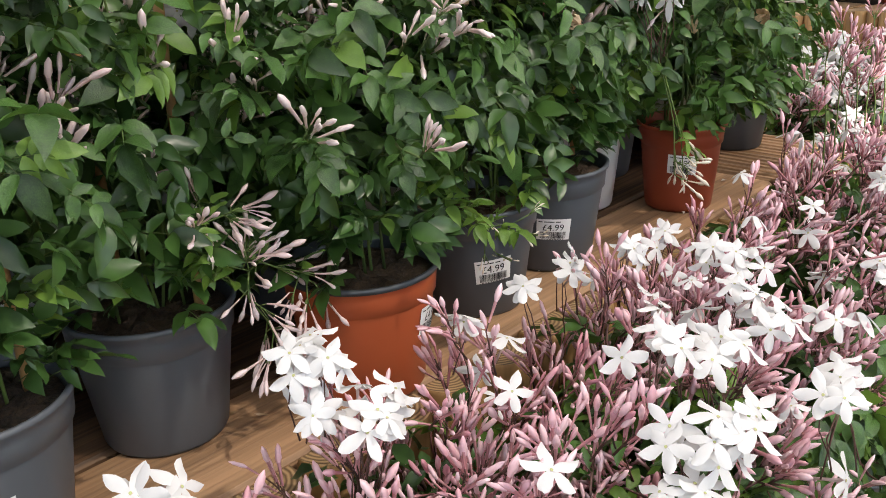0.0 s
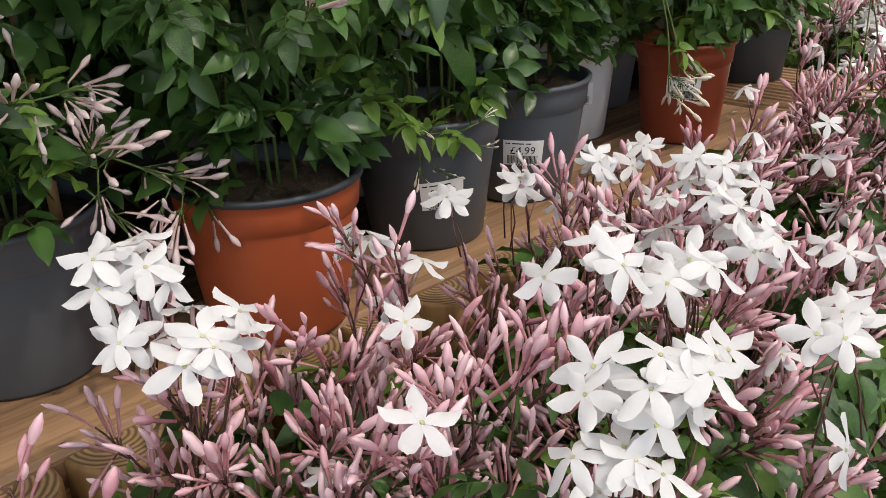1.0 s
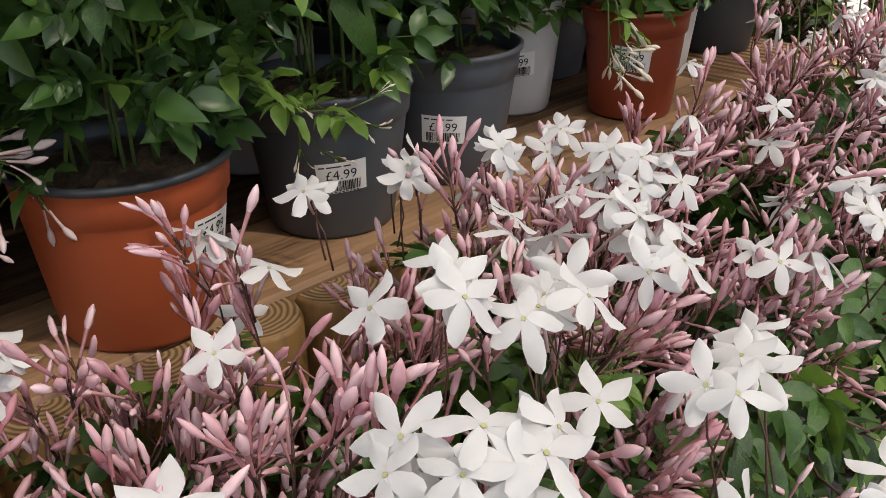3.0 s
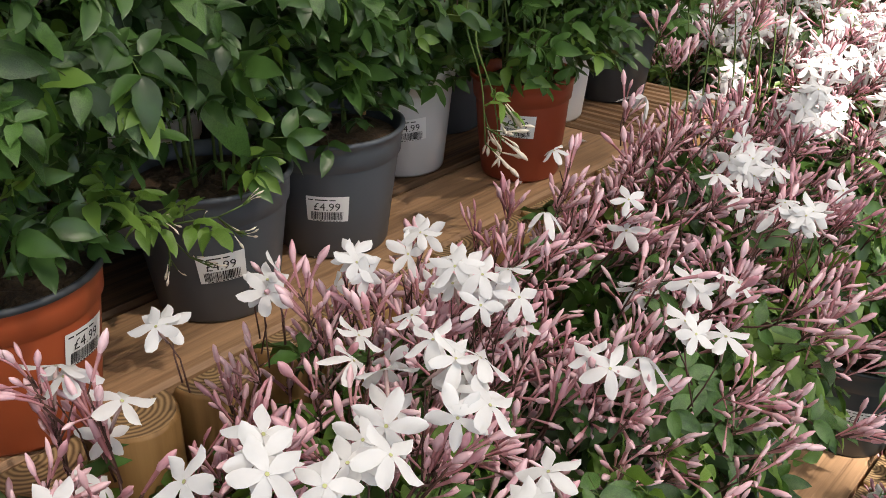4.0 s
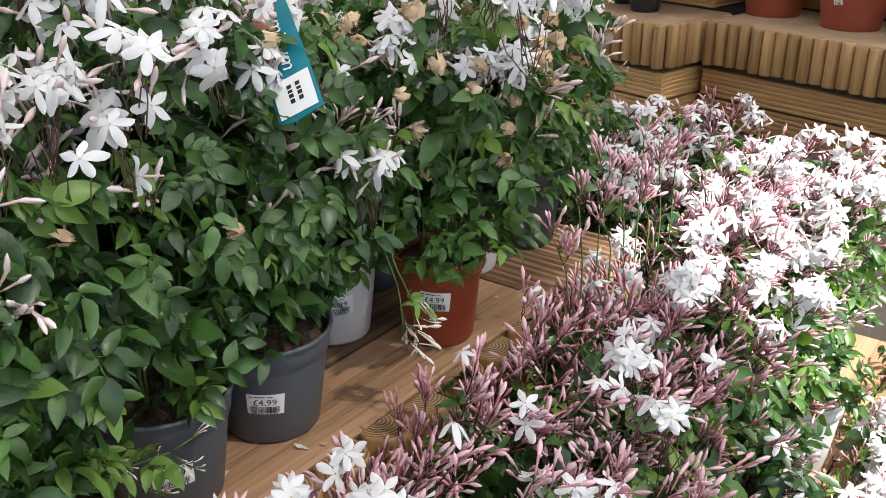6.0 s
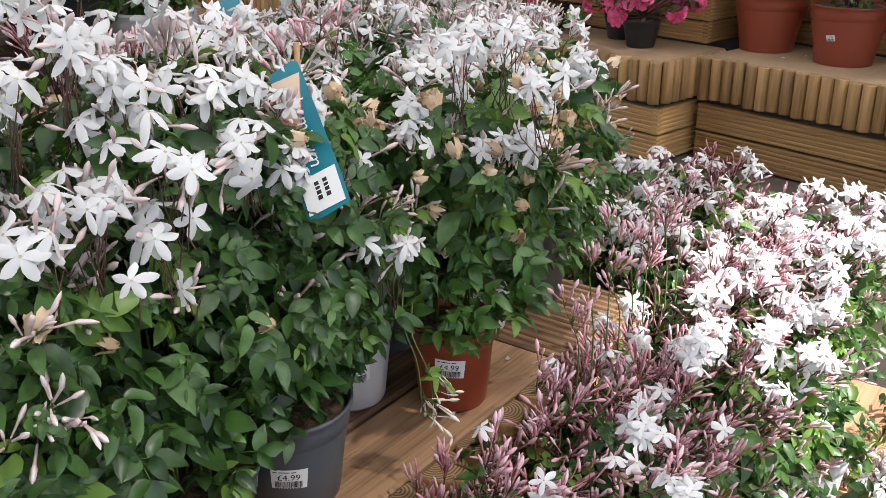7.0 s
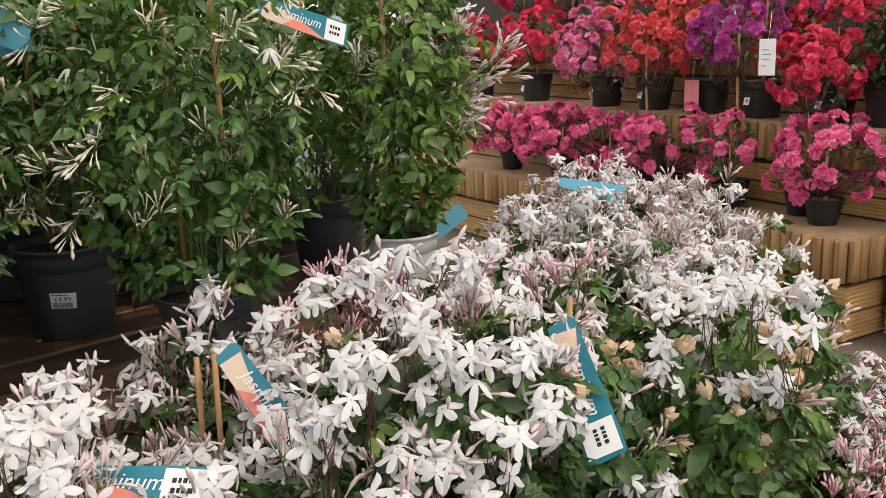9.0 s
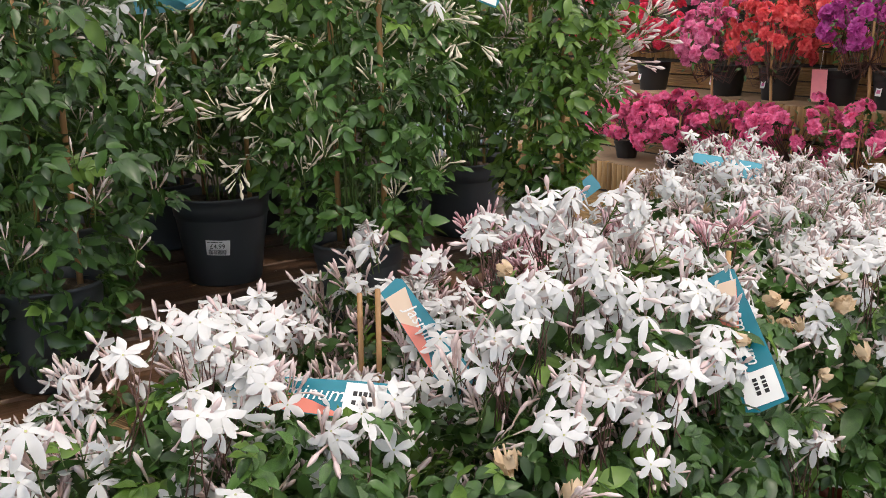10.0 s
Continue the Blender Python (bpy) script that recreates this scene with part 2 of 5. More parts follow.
def box(sx, sy, sz, bevel=0.0, centre=(0, 0, 0)):
    bm = bmesh.new()
    bmesh.ops.create_cube(bm, size=1.0)
    bmesh.ops.scale(bm, vec=(sx, sy, sz), verts=bm.verts)
    if bevel:
        bmesh.ops.bevel(bm, geom=bm.edges, offset=bevel, segments=2, affect="EDGES", profile=0.6)
    bmesh.ops.translate(bm, vec=centre, verts=bm.verts)
    return bm


def lettering(text, size):
    """The built-in font's letters as a flat mesh shape, from the origin along x."""
    cu = bpy.data.curves.new("letters", "FONT")
    cu.body, cu.size, cu.resolution_u = text, size, 2
    ob = new("letters", cu)
    me = bpy.data.meshes.new_from_object(ob.evaluated_get(bpy.context.evaluated_depsgraph_get()))
    sh = Shape([tuple(v.co) for v in me.vertices], [tuple(p.vertices) for p in me.polygons])
    bpy.data.objects.remove(ob)
    bpy.data.meshes.remove(me)
    return sh


def slab(x0, x1, y0, y1, z, mi=0):
    return Shape([(x0, y0, z), (x1, y0, z), (x1, y1, z), (x0, y1, z)], [(0, 1, 2, 3)], [mi])


# ---- plan: u runs along the stand, n back from the aisle ----
AX = radians(50.5)
DU, DN = Vector((math.cos(AX), math.sin(AX), 0)), Vector((-math.sin(AX), math.cos(AX), 0))
TIER1, TIER2, TIER3, FLOOR = -0.30, 0.0, 0.31, -0.607


def at(u, n, z=0.0):
    return DU * u + DN * n + Vector((0, 0, z))


def stand_pose(u, n, z, turn=0.0):
    return Matrix.Translation(at(u, n, z)) @ Matrix.Rotation(AX + radians(turn), 4, "Z")


# ---- botanical shapes ----
def leaflet(curl=0.25, fold=0.25, wave=0.0, width=0.20, plain=False):
    """A pointed oval blade, 1 long, along y."""
    st = (0.0, 0.09, 0.27, 0.50, 0.74, 0.91, 1.0)
    hw = (0.0, 0.50, 0.92, 1.0, 0.68, 0.27, 0.0)
    if plain:
        st, hw = (0.0, 0.20, 0.50, 0.82, 1.0), (0.0, 0.80, 1.0, 0.50, 0.0)
    k = len(st) - 2
    v, f = [(0, 0, 0)], []
    for i in range(1, k + 1):
        t, w = st[i], hw[i] * width
        z = -curl * t * t
        e = fold * w + wave * math.sin(9 * t)
        v += [(-w, t, z + e), (0, t, z), (w, t, z + fold * w - wave * math.sin(9 * t + 1))]
    v.append((0.02, 1.0, -curl * 1.05))
    f += [(0, 2, 1), (0, 3, 2)]
    for i in range(k - 1):
        a = 1 + 3 * i
        f += [(a, a + 1, a + 4, a + 3), (a + 1, a + 2, a + 5, a + 4)]
    q = 3 * k - 2
    f += [(q, q + 1, q + 3), (q + 1, q + 2, q + 3)]
    return Shape(v, f)


def compound(seed, pairs=2, plain=False):
    """A jasmine leaf: pairs of leaflets and a longer one at the tip, 1 long overall."""
    rng = random.Random(seed)
    kinds = [leaflet(0.15 + 0.3 * rng.random(), 0.2 + 0.3 * rng.random(), 0.06 * rng.random(), 0.22 + 0.06 * rng.random(), plain) for _ in range(4)]
    out = [] if plain else [tube([(0, 0, 0), (0, 0.25, 0.03), (0, 0.5, 0.02)], 0.008, 3, 1)]
    for p in range(pairs):
        y = 0.14 + 0.34 * p / max(1, pairs - 1) if pairs > 1 else 0.3
        for side in (-1, 1):
            m = Matrix.Translation((0, y + 0.02 * side, 0.03)) @ Matrix.Rotation(radians(-side * rng.uniform(48, 72)), 4, "Z") @ Matrix.Rotation(radians(rng.uniform(-25, 20)), 4, "X") @ Matrix.Rotation(radians(rng.uniform(-25, 25)), 4, "Y") @ Matrix.Scale(rng.uniform(0.38, 0.48), 4)
            out.append(rng.choice(kinds).moved(m))
    m = Matrix.Translation((0, 0.48, 0.02)) @ Matrix.Rotation(radians(rng.uniform(-30, 5)), 4, "X") @ Matrix.Rotation(radians(rng.uniform(-20, 20)), 4, "Y") @ Matrix.Scale(0.60, 4)
    out.append(rng.choice(kinds).moved(m))
    return Shape.joined(out)


COMPOUND_FAR = [compound(i, (1, 2, 2, 2, 3, 1)[i], True) for i in range(6)]
COMPOUND = [compound(i, (1, 2, 3, 2, 3, 2)[i]) for i in range(6)]
BLADE = [leaflet(0.35, 0.2, 0.03, 0.20), leaflet(0.15, 0.3, 0.02, 0.22), leaflet(0.5, 0.15, 0.05, 0.17)]


def bud_shape(bend=0.0, slim=1.0, plain=0):
    """A closed jasmine bud on its tube, 0.028 m long, along z."""
    prof = [(0.0008, 0.0, 1), (0.0010, 0.008, 1), (0.0013, 0.0155, 1), (0.0023, 0.0185, 0), (0.0027, 0.0215, 0), (0.0019, 0.0255, 0), (0.0004, 0.0285, 0)]
    v, f, mi, n = [], [], [], 5
    if plain:
        prof, n = [prof[0], prof[2], prof[3], prof[5], prof[6]], plain
    for r, z, k in prof:
        for i in range(n):
            a = 2 * math.pi * i / n
            v.append((slim * r * math.cos(a) + bend * z * z, slim * r * math.sin(a), z))
    for j in range(len(prof) - 1):
        for i in range(n):
            k = (i + 1) % n
            f.append((j * n + i, j * n + k, (j + 1) * n + k, (j + 1) * n + i))
            mi.append(prof[j + 1][2])
    f.append(tuple(range((len(prof) - 1) * n, len(prof) * n)))
    mi.append(0)
    return Shape(v, f, mi)


BUDS_MID, BUDS_FAR = ([bud_shape(b_, w_, k_) for b_, w_ in ((0, 1.05), (6.0, 0.95), (-4.0, 1.15), (10.0, 0.85))] for k_ in (4, 3))
BUDS = [bud_shape(0, 1.0), bud_shape(6.0, 0.9), bud_shape(-4.0, 1.1), bud_shape(10.0, 0.8)]


def flower_shape(seed, reflex=0.1, withered=False):
    """A five-petalled star, petals 0.0165 m, facing z, with its tube behind."""
    rng = random.Random(seed)
    v, f, mi = [], [], []
    for p in range(5):
        a = 2 * math.pi * (p + rng.uniform(-0.09, 0.09)) / 5
        ln, wd = 0.0172 * rng.uniform(0.88, 1.1), 0.0037 * rng.uniform(0.85, 1.15)
        rf, tw = reflex + rng.uniform(-0.3, 0.3), rng.uniform(-0.5, 0.5)
        if withered:
            ln, wd = ln * 0.62, wd * 1.25
        b = len(v)
        for t, w in ((0.05, 0.30), (0.26, 0.70), (0.50, 1.0), (0.73, 0.90), (0.91, 0.48)):
            r = ln * t
            for s in (-1, 0, 1):
                y = s * wd * w
                z = -rf * ln * t * t + (0.55 - 1.7 * t) * wd * w * abs(s) + tw * y * t + (0.004 * math.sin(12 * t + p) if withered else 0)
                v.append((r * math.cos(a) - y * math.sin(a), r * math.sin(a) + y * math.cos(a), z))
        v.append((ln * math.cos(a), ln * math.sin(a), -rf * ln))
        for j in range(4):
            q = b + 3 * j
            f += [(q, q + 3, q + 4, q + 1), (q + 1, q + 4, q + 5, q + 2)]
        f += [(b + 12, b + 15, b + 13), (b + 13, b + 15, b + 14)]
        mi += [0] * 10
    b = len(v)
    for i in range(6):
        v.append((0.0010 * math.cos(i * math.pi / 3), 0.0010 * math.sin(i * math.pi / 3), 0.0006))
    f.append(tuple(range(b, b + 6)))
    mi.append(1)
    tb = tube([(0, 0, 0), (0.0006, 0, -0.009), (0.0002, 0, -0.02)], 0.0014, 5, 2, 0.6)
    return Shape.joined([Shape(v, f, mi), tb])


FLOWERS = [flower_shape(i, r) for i, r in enumerate((0.05, 0.2, 0.45, -0.1, 0.9, 0.3))]
FLOWER_MESH = [s.mesh("flower", (PETAL, THROAT, TUBE_PALE)) for s in FLOWERS]
DEAD_SHAPE = [flower_shape(20 + i, 1.1, True) for i in range(2)]
DEAD_MESH = [s.mesh("withered_flower", (DEAD, DEAD, DEAD)) for s in DEAD_SHAPE]
LEAF_MESH = {}
BLADE_MESH = [s.mesh("leaf", (LEAF,)) for i, s in enumerate(BLADE)]
for key, m_ in (("dark", LEAF), ("fresh", LEAF_PALE)):
    LEAF_MESH[key] = [s.mesh("leaf", (m_, STEM_GREEN)) for s in COMPOUND]
BUD_MESH = {}
for key, m_ in (("pink", BUD), ("blush", BUD_PALE), ("cream", BUD_CREAM)):
    BUD_MESH[key] = [s.mesh("bud", (m_, {"pink": TUBE, "blush": TUBE_PALE, "cream": BUD_CREAM}[key])) for s in BUDS]
BUDMAT = {"pink": BUD, "blush": BUD_PALE, "cream": BUD_CREAM}

# ---- pots ----
POT_MESH, SOIL_MESH, LABEL_MESH = {}, {}, {}


def pot_mesh(key, material, rt, rb, h):
    lip = 0.23 * h
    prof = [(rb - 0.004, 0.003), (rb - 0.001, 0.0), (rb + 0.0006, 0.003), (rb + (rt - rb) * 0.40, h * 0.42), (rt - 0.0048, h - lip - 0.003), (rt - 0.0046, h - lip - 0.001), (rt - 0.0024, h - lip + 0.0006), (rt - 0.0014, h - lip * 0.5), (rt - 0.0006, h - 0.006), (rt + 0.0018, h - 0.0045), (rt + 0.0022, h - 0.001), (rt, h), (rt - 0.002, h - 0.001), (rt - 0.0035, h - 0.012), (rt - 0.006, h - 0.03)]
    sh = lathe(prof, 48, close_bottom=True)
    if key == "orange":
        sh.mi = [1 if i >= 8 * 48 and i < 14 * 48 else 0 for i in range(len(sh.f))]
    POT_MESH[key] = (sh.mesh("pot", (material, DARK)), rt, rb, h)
    rs = rt - 0.006
    v, f = [(0, 0, h - 0.009)], []
    rr = random.Random(3)
    for j in range(1, 7):
        for i in range(24):
            a = 2 * math.pi * i / 24
            r = rs * j / 6
            v.append((r * math.cos(a), r * math.sin(a), h - 0.011 + (rr.uniform(-0.0035, 0.0035) if j < 6 else -0.002)))
    for i in range(24):
        f.append((0, 1 + i, 1 + (i + 1) % 24))
    for j in range(5):
        for i in range(24):
            k = (i + 1) % 24
            f.append((1 + j * 24 + i, 1 + (j + 1) * 24 + i, 1 + (j + 1) * 24 + k, 1 + j * 24 + k))
    SOIL_MESH[key] = Shape(v, f).mesh("soil", (SOIL,), False)
    # a price label wrapped round the cone, 37 by 25 mm, in white with black print
    pr = lettering("\u00a34.99", 0.0118).moved(Matrix.Translation((-0.0145, -0.0012, 0.0004)) @ Matrix.Diagonal((1.05, 1, 1, 1)))
    pr.mi = [1] * len(pr.f)
    sh = [pr]
    rr = random.Random(7)
    for i in range(12):
        sh.append(slab(-0.0215 + 0.0036 * i, -0.0215 + 0.0036 * (i + 1), -0.0135, 0.0135, 0.0))
    x = -0.017
    while x < 0.016:
        w = rr.choice((0.0004, 0.0007, 0.0011))
        sh.append(slab(x, x + w, -0.0115, -0.0028, 0.0004, 1))
        x += w + rr.choice((0.0004, 0.0007))
    x = -0.019
    for w in (0.005, 0.0125, 0.006):
        sh.append(slab(x, x + w, 0.0094, 0.0106, 0.0004, 1))
        x += w + 0.0018
    x = -0.015
    for i in range(9):
        sh.append(slab(x, x + 0.0022, -0.0130, -0.0121, 0.0004, 1))
        x += 0.0034
    lab = Shape.joined(sh)

    def wrap(zc, tilt):
        m = Matrix.Rotation(radians(tilt), 4, "Z")
        s2 = lab.moved(m @ Matrix.Diagonal((0.85, 0.92, 1, 1)))
        z = zc + s2.v[:, 1]
        r = np.interp(z, (0, 0.42 * h, h - lip - 0.002, h - lip, h), (rb, rb + (rt - rb) * 0.40, rt - 0.0042, rt - 0.0018, rt)) + 0.0007 + s2.v[:, 2]
        a = s2.v[:, 0] / (rb + (rt - rb) * zc / h)
        s2.v = np.stack([r * np.cos(a), r * np.sin(a), z], -1)
        return s2.mesh("price_label", (PAPER, INK), False)
    LABEL_MESH[key] = [wrap(0.46 * h, 4), wrap(0.46 * h, -3), wrap(0.585 * h, -4), wrap(0.48 * h, 8)]


pot_mesh("grey", GREY, 0.066, 0.049, 0.114)
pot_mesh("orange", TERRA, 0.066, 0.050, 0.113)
pot_mesh("rust", RUST, 0.055, 0.042, 0.112)
pot_mesh("white", WHITEPOT, 0.060, 0.045, 0.122)
pot_mesh("dark", DARK, 0.062, 0.046, 0.122)
pot_mesh("large", DARK, 0.078, 0.058, 0.142)
pot_mesh("tub", TERRA_DARK, 0.155, 0.115, 0.24)
pot_mesh("black", BLACK, 0.115, 0.088, 0.19)
pot_mesh("bowl", BLACK, 0.085, 0.062, 0.12)


def potted(name, label, category, place, key, turn=0.0, group="", price=None, price_turn=-90.0):
    """A thing with its pot, compost and, where it has one, a price label facing price_turn degrees."""
    root = rig(name, label, category, place, group)
    me, rt, rb, h = POT_MESH[key]
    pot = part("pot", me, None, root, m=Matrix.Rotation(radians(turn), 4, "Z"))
    part("soil", SOIL_MESH[key], None, root)
    if price is not None:
        part("price_label", LABEL_MESH[key][price], None, pot, "white price label with black print", m=Matrix.Rotation(radians(price_turn - turn), 4, "Z"))
    return root, rt, h


def jasmine(place, seed, key, label, H=0.38, R=0.11, stems=14, leaf=0.055, fill=60, sprays=None, buds=8, flowers=20, dead=0, tone="pink", fresh=0.2,
            lean=(0, 0), skirt=0.25, price=None, price_turn=-90.0, near=False, canes=0, spray_low=0.6, blades=0, group="jasmine plants", shift=(0, 0), bunch=0.5, budsize=1.0, faces=(0, 0, 1), low=0.12, cane_top=0.97, leaf_top=0.88, loose=80, fsize=1.0, spread=0.42, waist=1.0):
    """A potted jasmine: stems from the compost, leaves along them, sprays of buds and flowers at their ends."""
    rng = np.random.default_rng(seed)
    root, rt, h = potted("jasmine_plant", label, "plant", place, key, rng.uniform(0, 360), group, price, price_turn)
    lean = np.array((lean[0], lean[1], 0.0))
    sh = np.array((shift[0], shift[1], 0.0))
    ends, tubes, lp, ld, ln = [], [], [], [], []
    for i in range(stems):
        a = rng.uniform(0, 2 * math.pi)
        r = R * math.sqrt(rng.uniform(0.02, 1.0))
        zt = h + (H - h) * (1 - 0.45 * (r / R) ** 2) * rng.uniform(0.55, 1.0)
        p0 = np.array((0.4 * rt * rng.uniform(-1, 1), 0.4 * rt * rng.uniform(-1, 1), h - 0.012))
        out = np.array((math.cos(a), math.sin(a), 0))
        p2 = out * r + np.array((0, 0, zt)) + sh + lean * (H - h) * 0.25
        p1 = p0 * 0.5 + out * r * 0.25 + np.array((0, 0, h + (zt - h) * 0.75)) + sh * 0.5
        t = np.linspace(0, 1, 9)[:, None]
        pts = (1 - t) ** 2 * p0 + 2 * t * (1 - t) * p1 + t * t * p2 + rng.normal(0, 0.003, (9, 3)) * (t > 0) * (t < 1)
        tubes.append(tube(pts, 0.0016, 4, 0, 0.6))
        ends.append((pts[-1], unit(pts[-1] - pts[-3]), out))
        for j in range(3, 9 if leaf_top > 0.8 else 7):
            for side in (-1, 1):
                if rng.random() < 0.75:
                    b = a + rng.uniform(-1.9, 1.9)
                    lp.append(pts[j])
                    ld.append((math.cos(b), math.sin(b), rng.uniform(-0.55, 0.5)))
                    ln.append((0.5 * math.cos(b), 0.5 * math.sin(b), 1.0))
    for i in range(fill):
        a = rng.uniform(0, 2 * math.pi)
        z = h + (H - h) * rng.uniform(low, leaf_top)
        f = (z - h) / (H - h)
        rad = R * (0.62 + 0.45 * math.sin(math.pi * min(1, max(0, f + 0.12)))) * rng.uniform(0.55, 1.02) * (waist + (1 - waist) * min(1, max(0, f) / 0.4))
        o = np.array((math.cos(a), math.sin(a), 0))
        lp.append(o * rad + np.array((0, 0, z)) + sh * f)
        b = a + rng.uniform(-1.1, 1.1)
        ld.append((math.cos(b), math.sin(b), rng.uniform(-0.75, 0.3) if f > 0.3 else rng.uniform(-0.1, 0.6)))
        ln.append((1.0 * math.cos(a), 1.0 * math.sin(a), rng.uniform(0.3, 1.0)))
    for i in range(int(skirt * 60)):
        a = rng.uniform(0, 2 * math.pi)
        o = np.array((math.cos(a), math.sin(a), 0))
        lp.append(o * rt * rng.uniform(0.5, 0.95) + np.array((0, 0, h + rng.uniform(0.0, 0.05))))
        ld.append((math.cos(a), math.sin(a), rng.uniform(-0.25, 0.6)))
        ln.append((0.4 * math.cos(a), 0.4 * math.sin(a), 1))
    if blades:
        a = rng.uniform(-2.6, 0.4, blades)
        z = h + (H - h) * rng.uniform(0.3, 0.85, blades)
        f = np.sin(np.pi * np.clip((z - h) / (H - h) + 0.15, 0, 1))
        q = np.stack([np.cos(a), np.sin(a), 0 * a], -1)
        dr = q * rng.uniform(0.3, 1.0, (blades, 1)) + np.stack([rng.normal(0, 0.5, blades), rng.normal(0, 0.5, blades), rng.uniform(-0.7, 0.4, blades)], -1)
        bm_ = frames(q * (R * (0.55 + 0.35 * f))[:, None] + np.stack([0 * a, 0 * a, z], -1), dr, q + np.array((0, 0, 0.9)) + rng.normal(0, 0.25, (blades, 3)), leaf * rng.uniform(0.7, 1.25, blades), 1)
        for i in range(blades):
            part("leaf", BLADE_MESH[i % 3], None, root, "long glossy leaf", m=Matrix(bm_[i]))
    lp, ld, ln = np.array(lp), np.array(ld), np.array(ln) + rng.normal(0, 0.3, (len(ln), 3))
    size = leaf * rng.uniform(0.6, 1.25, len(lp))
    ms = frames(lp, ld, ln, size, 1)
    pick = rng.integers(0, 6, len(lp))
    pale = rng.random(len(lp)) < fresh
    single = np.zeros(len(lp), bool)
    if near:
        face = lp @ np.array((0.45, -0.9, 0.25))
        single[np.argsort(-face)[:near]] = True
        for i in np.nonzero(single)[0]:
            part("leaf", LEAF_MESH["fresh" if pale[i] else "dark"][pick[i]], None, root, m=Matrix(ms[i]))
    leafset = COMPOUND if blades else COMPOUND_FAR
    items = [(leafset[k], ms[(pick == k) & ~single & ~pale]) for k in range(6)]
    part("foliage", stamped("foliage", items, (LEAF, STEM_GREEN)), None, root, kind="stuff")
    if pale.any():
        part("young_foliage", stamped("young_foliage", [(leafset[k], ms[(pick == k) & ~single & pale]) for k in range(6)], (LEAF_PALE, STEM_GREEN)), None, root, "fresh yellow-green shoots", kind="stuff")
    # sprays
    sprays = sprays if sprays is not None else stems
    bp, bd, fp, fd = [], [], [], []
    tip = [e for e in ends]
    while len(tip) < sprays:
        a = rng.uniform(0, 2 * math.pi)
        o = np.array((math.cos(a), math.sin(a), 0))
        f = math.sqrt(rng.uniform(0, 1))
        z = h + (H - h) * (1 - 0.4 * f * f) * rng.uniform(spray_low, 1.0)
        tip.append((o * R * f * 1.02 + np.array((0, 0, z)) + sh, unit(o * 0.5 + np.array((0, 0, 1.0))), o))
    order = rng.permutation(len(tip))[:sprays]
    tops = sorted(order, key=lambda i: -tip[i][0][2] + rng.normal(0, 0.02))
    hosts = tops[:max(1, int(len(tops) * bunch))]
    quota = {i: 0 for i in order}
    for k in range(flowers):
        quota[hosts[rng.integers(0, len(hosts))]] += 1
    for i in order:
        p, tg, o = tip[i]
        ax = unit(tg * 0.4 + o * 0.35 + np.array((0, 0, 0.75)) + lean * 0.8 + rng.normal(0, 0.15, 3))
        base = p - ax * 0.012
        st = [base, base + ax * 0.018 + rng.normal(0, 0.001, 3), base + ax * 0.036]
        tubes.append(tube(st, 0.0010, 3, 0, 0.6))
        nb = max(0, int(rng.normal(buds, buds * 0.3)))
        for k in range(nb):
            q = base + ax * rng.uniform(0.008, 0.036)
            dr = unit(ax + rng.normal(0, spread, 3))
            foot = q + dr * 0.007
            tubes.append(tube([q, foot], 0.0006, 3))
            bp.append(foot)
            bd.append(dr)
        for k in range(quota[i]):
            q = base + ax * rng.uniform(0.018, 0.034)
            dr = unit(ax * 0.7 + rng.normal(0, 0.6, 3) + np.array(faces) * 0.6)
            tubes.append(tube([q, q + dr * 0.014], 0.0006, 3))
            fp.append(q + dr * rng.uniform(0.024, 0.038))
            fd.append(dr)
    part("stem_tangle", stamped("stem_tangle", [(s, np.eye(4)[None]) for s in tubes], (STEM if tone == "pink" else STEM_GREEN,)), None, root, kind="stuff")
    if bp:
        bp, bd = np.array(bp), np.array(bd)
        ms = frames(bp, bd, rng.normal(0, 1, (len(bp), 3)), budsize * rng.uniform(0.62, 1.12, len(bp)), 2)
        pick = rng.integers(0, 4, len(bp))
        one = np.zeros(len(bp), bool)
        if near:
            one[np.argsort(-bp[:, 2])[:near]] = True
            for i in np.nonzero(one)[0]:
                part("bud", BUD_MESH[tone][pick[i]], None, root, m=Matrix(ms[i]))
        part("bud_crowd", stamped("bud_crowd", [((BUDS_MID if near else BUDS_FAR)[k], ms[(pick == k) & ~one]) for k in range(4)], (BUDMAT[tone], {"pink": TUBE, "blush": TUBE_PALE, "cream": BUD_CREAM}[tone])), None, root, kind="stuff")
    if fp:
        ms = frames(np.array(fp), np.array(fd), rng.normal(0, 1, (len(fp), 3)), fsize * rng.uniform(0.78, 1.12, len(fp)), 2)
        for i in range(min(loose, len(fp))):
            part("flower", FLOWER_MESH[rng.integers(0, 6)], None, root, m=Matrix(ms[i]))
        if len(fp) > loose:
            part("bloom", stamped("bloom", [(FLOWERS[i], ms[loose:][i::6]) for i in range(6)], (PETAL, THROAT, TUBE_PALE)), None, root, "crowded white flowers", kind="stuff")
    for i in range(dead):
        a = rng.uniform(-2.6, 0.3)
        f = rng.uniform(0.98, 1.18)
        q = np.array((R * f * math.cos(a), R * f * math.sin(a), h + (H - h) * rng.uniform(0.4, 0.95))) + sh
        m = frames(q, rng.normal(0, 1, 3) + np.array((math.cos(a), math.sin(a), 0.3)), rng.normal(0, 1, 3), rng.uniform(0.7, 1.05), 2)[0]
        part("withered_flower", DEAD_MESH[i % 2], None, root, "tan withered blossom" , m=Matrix(m))
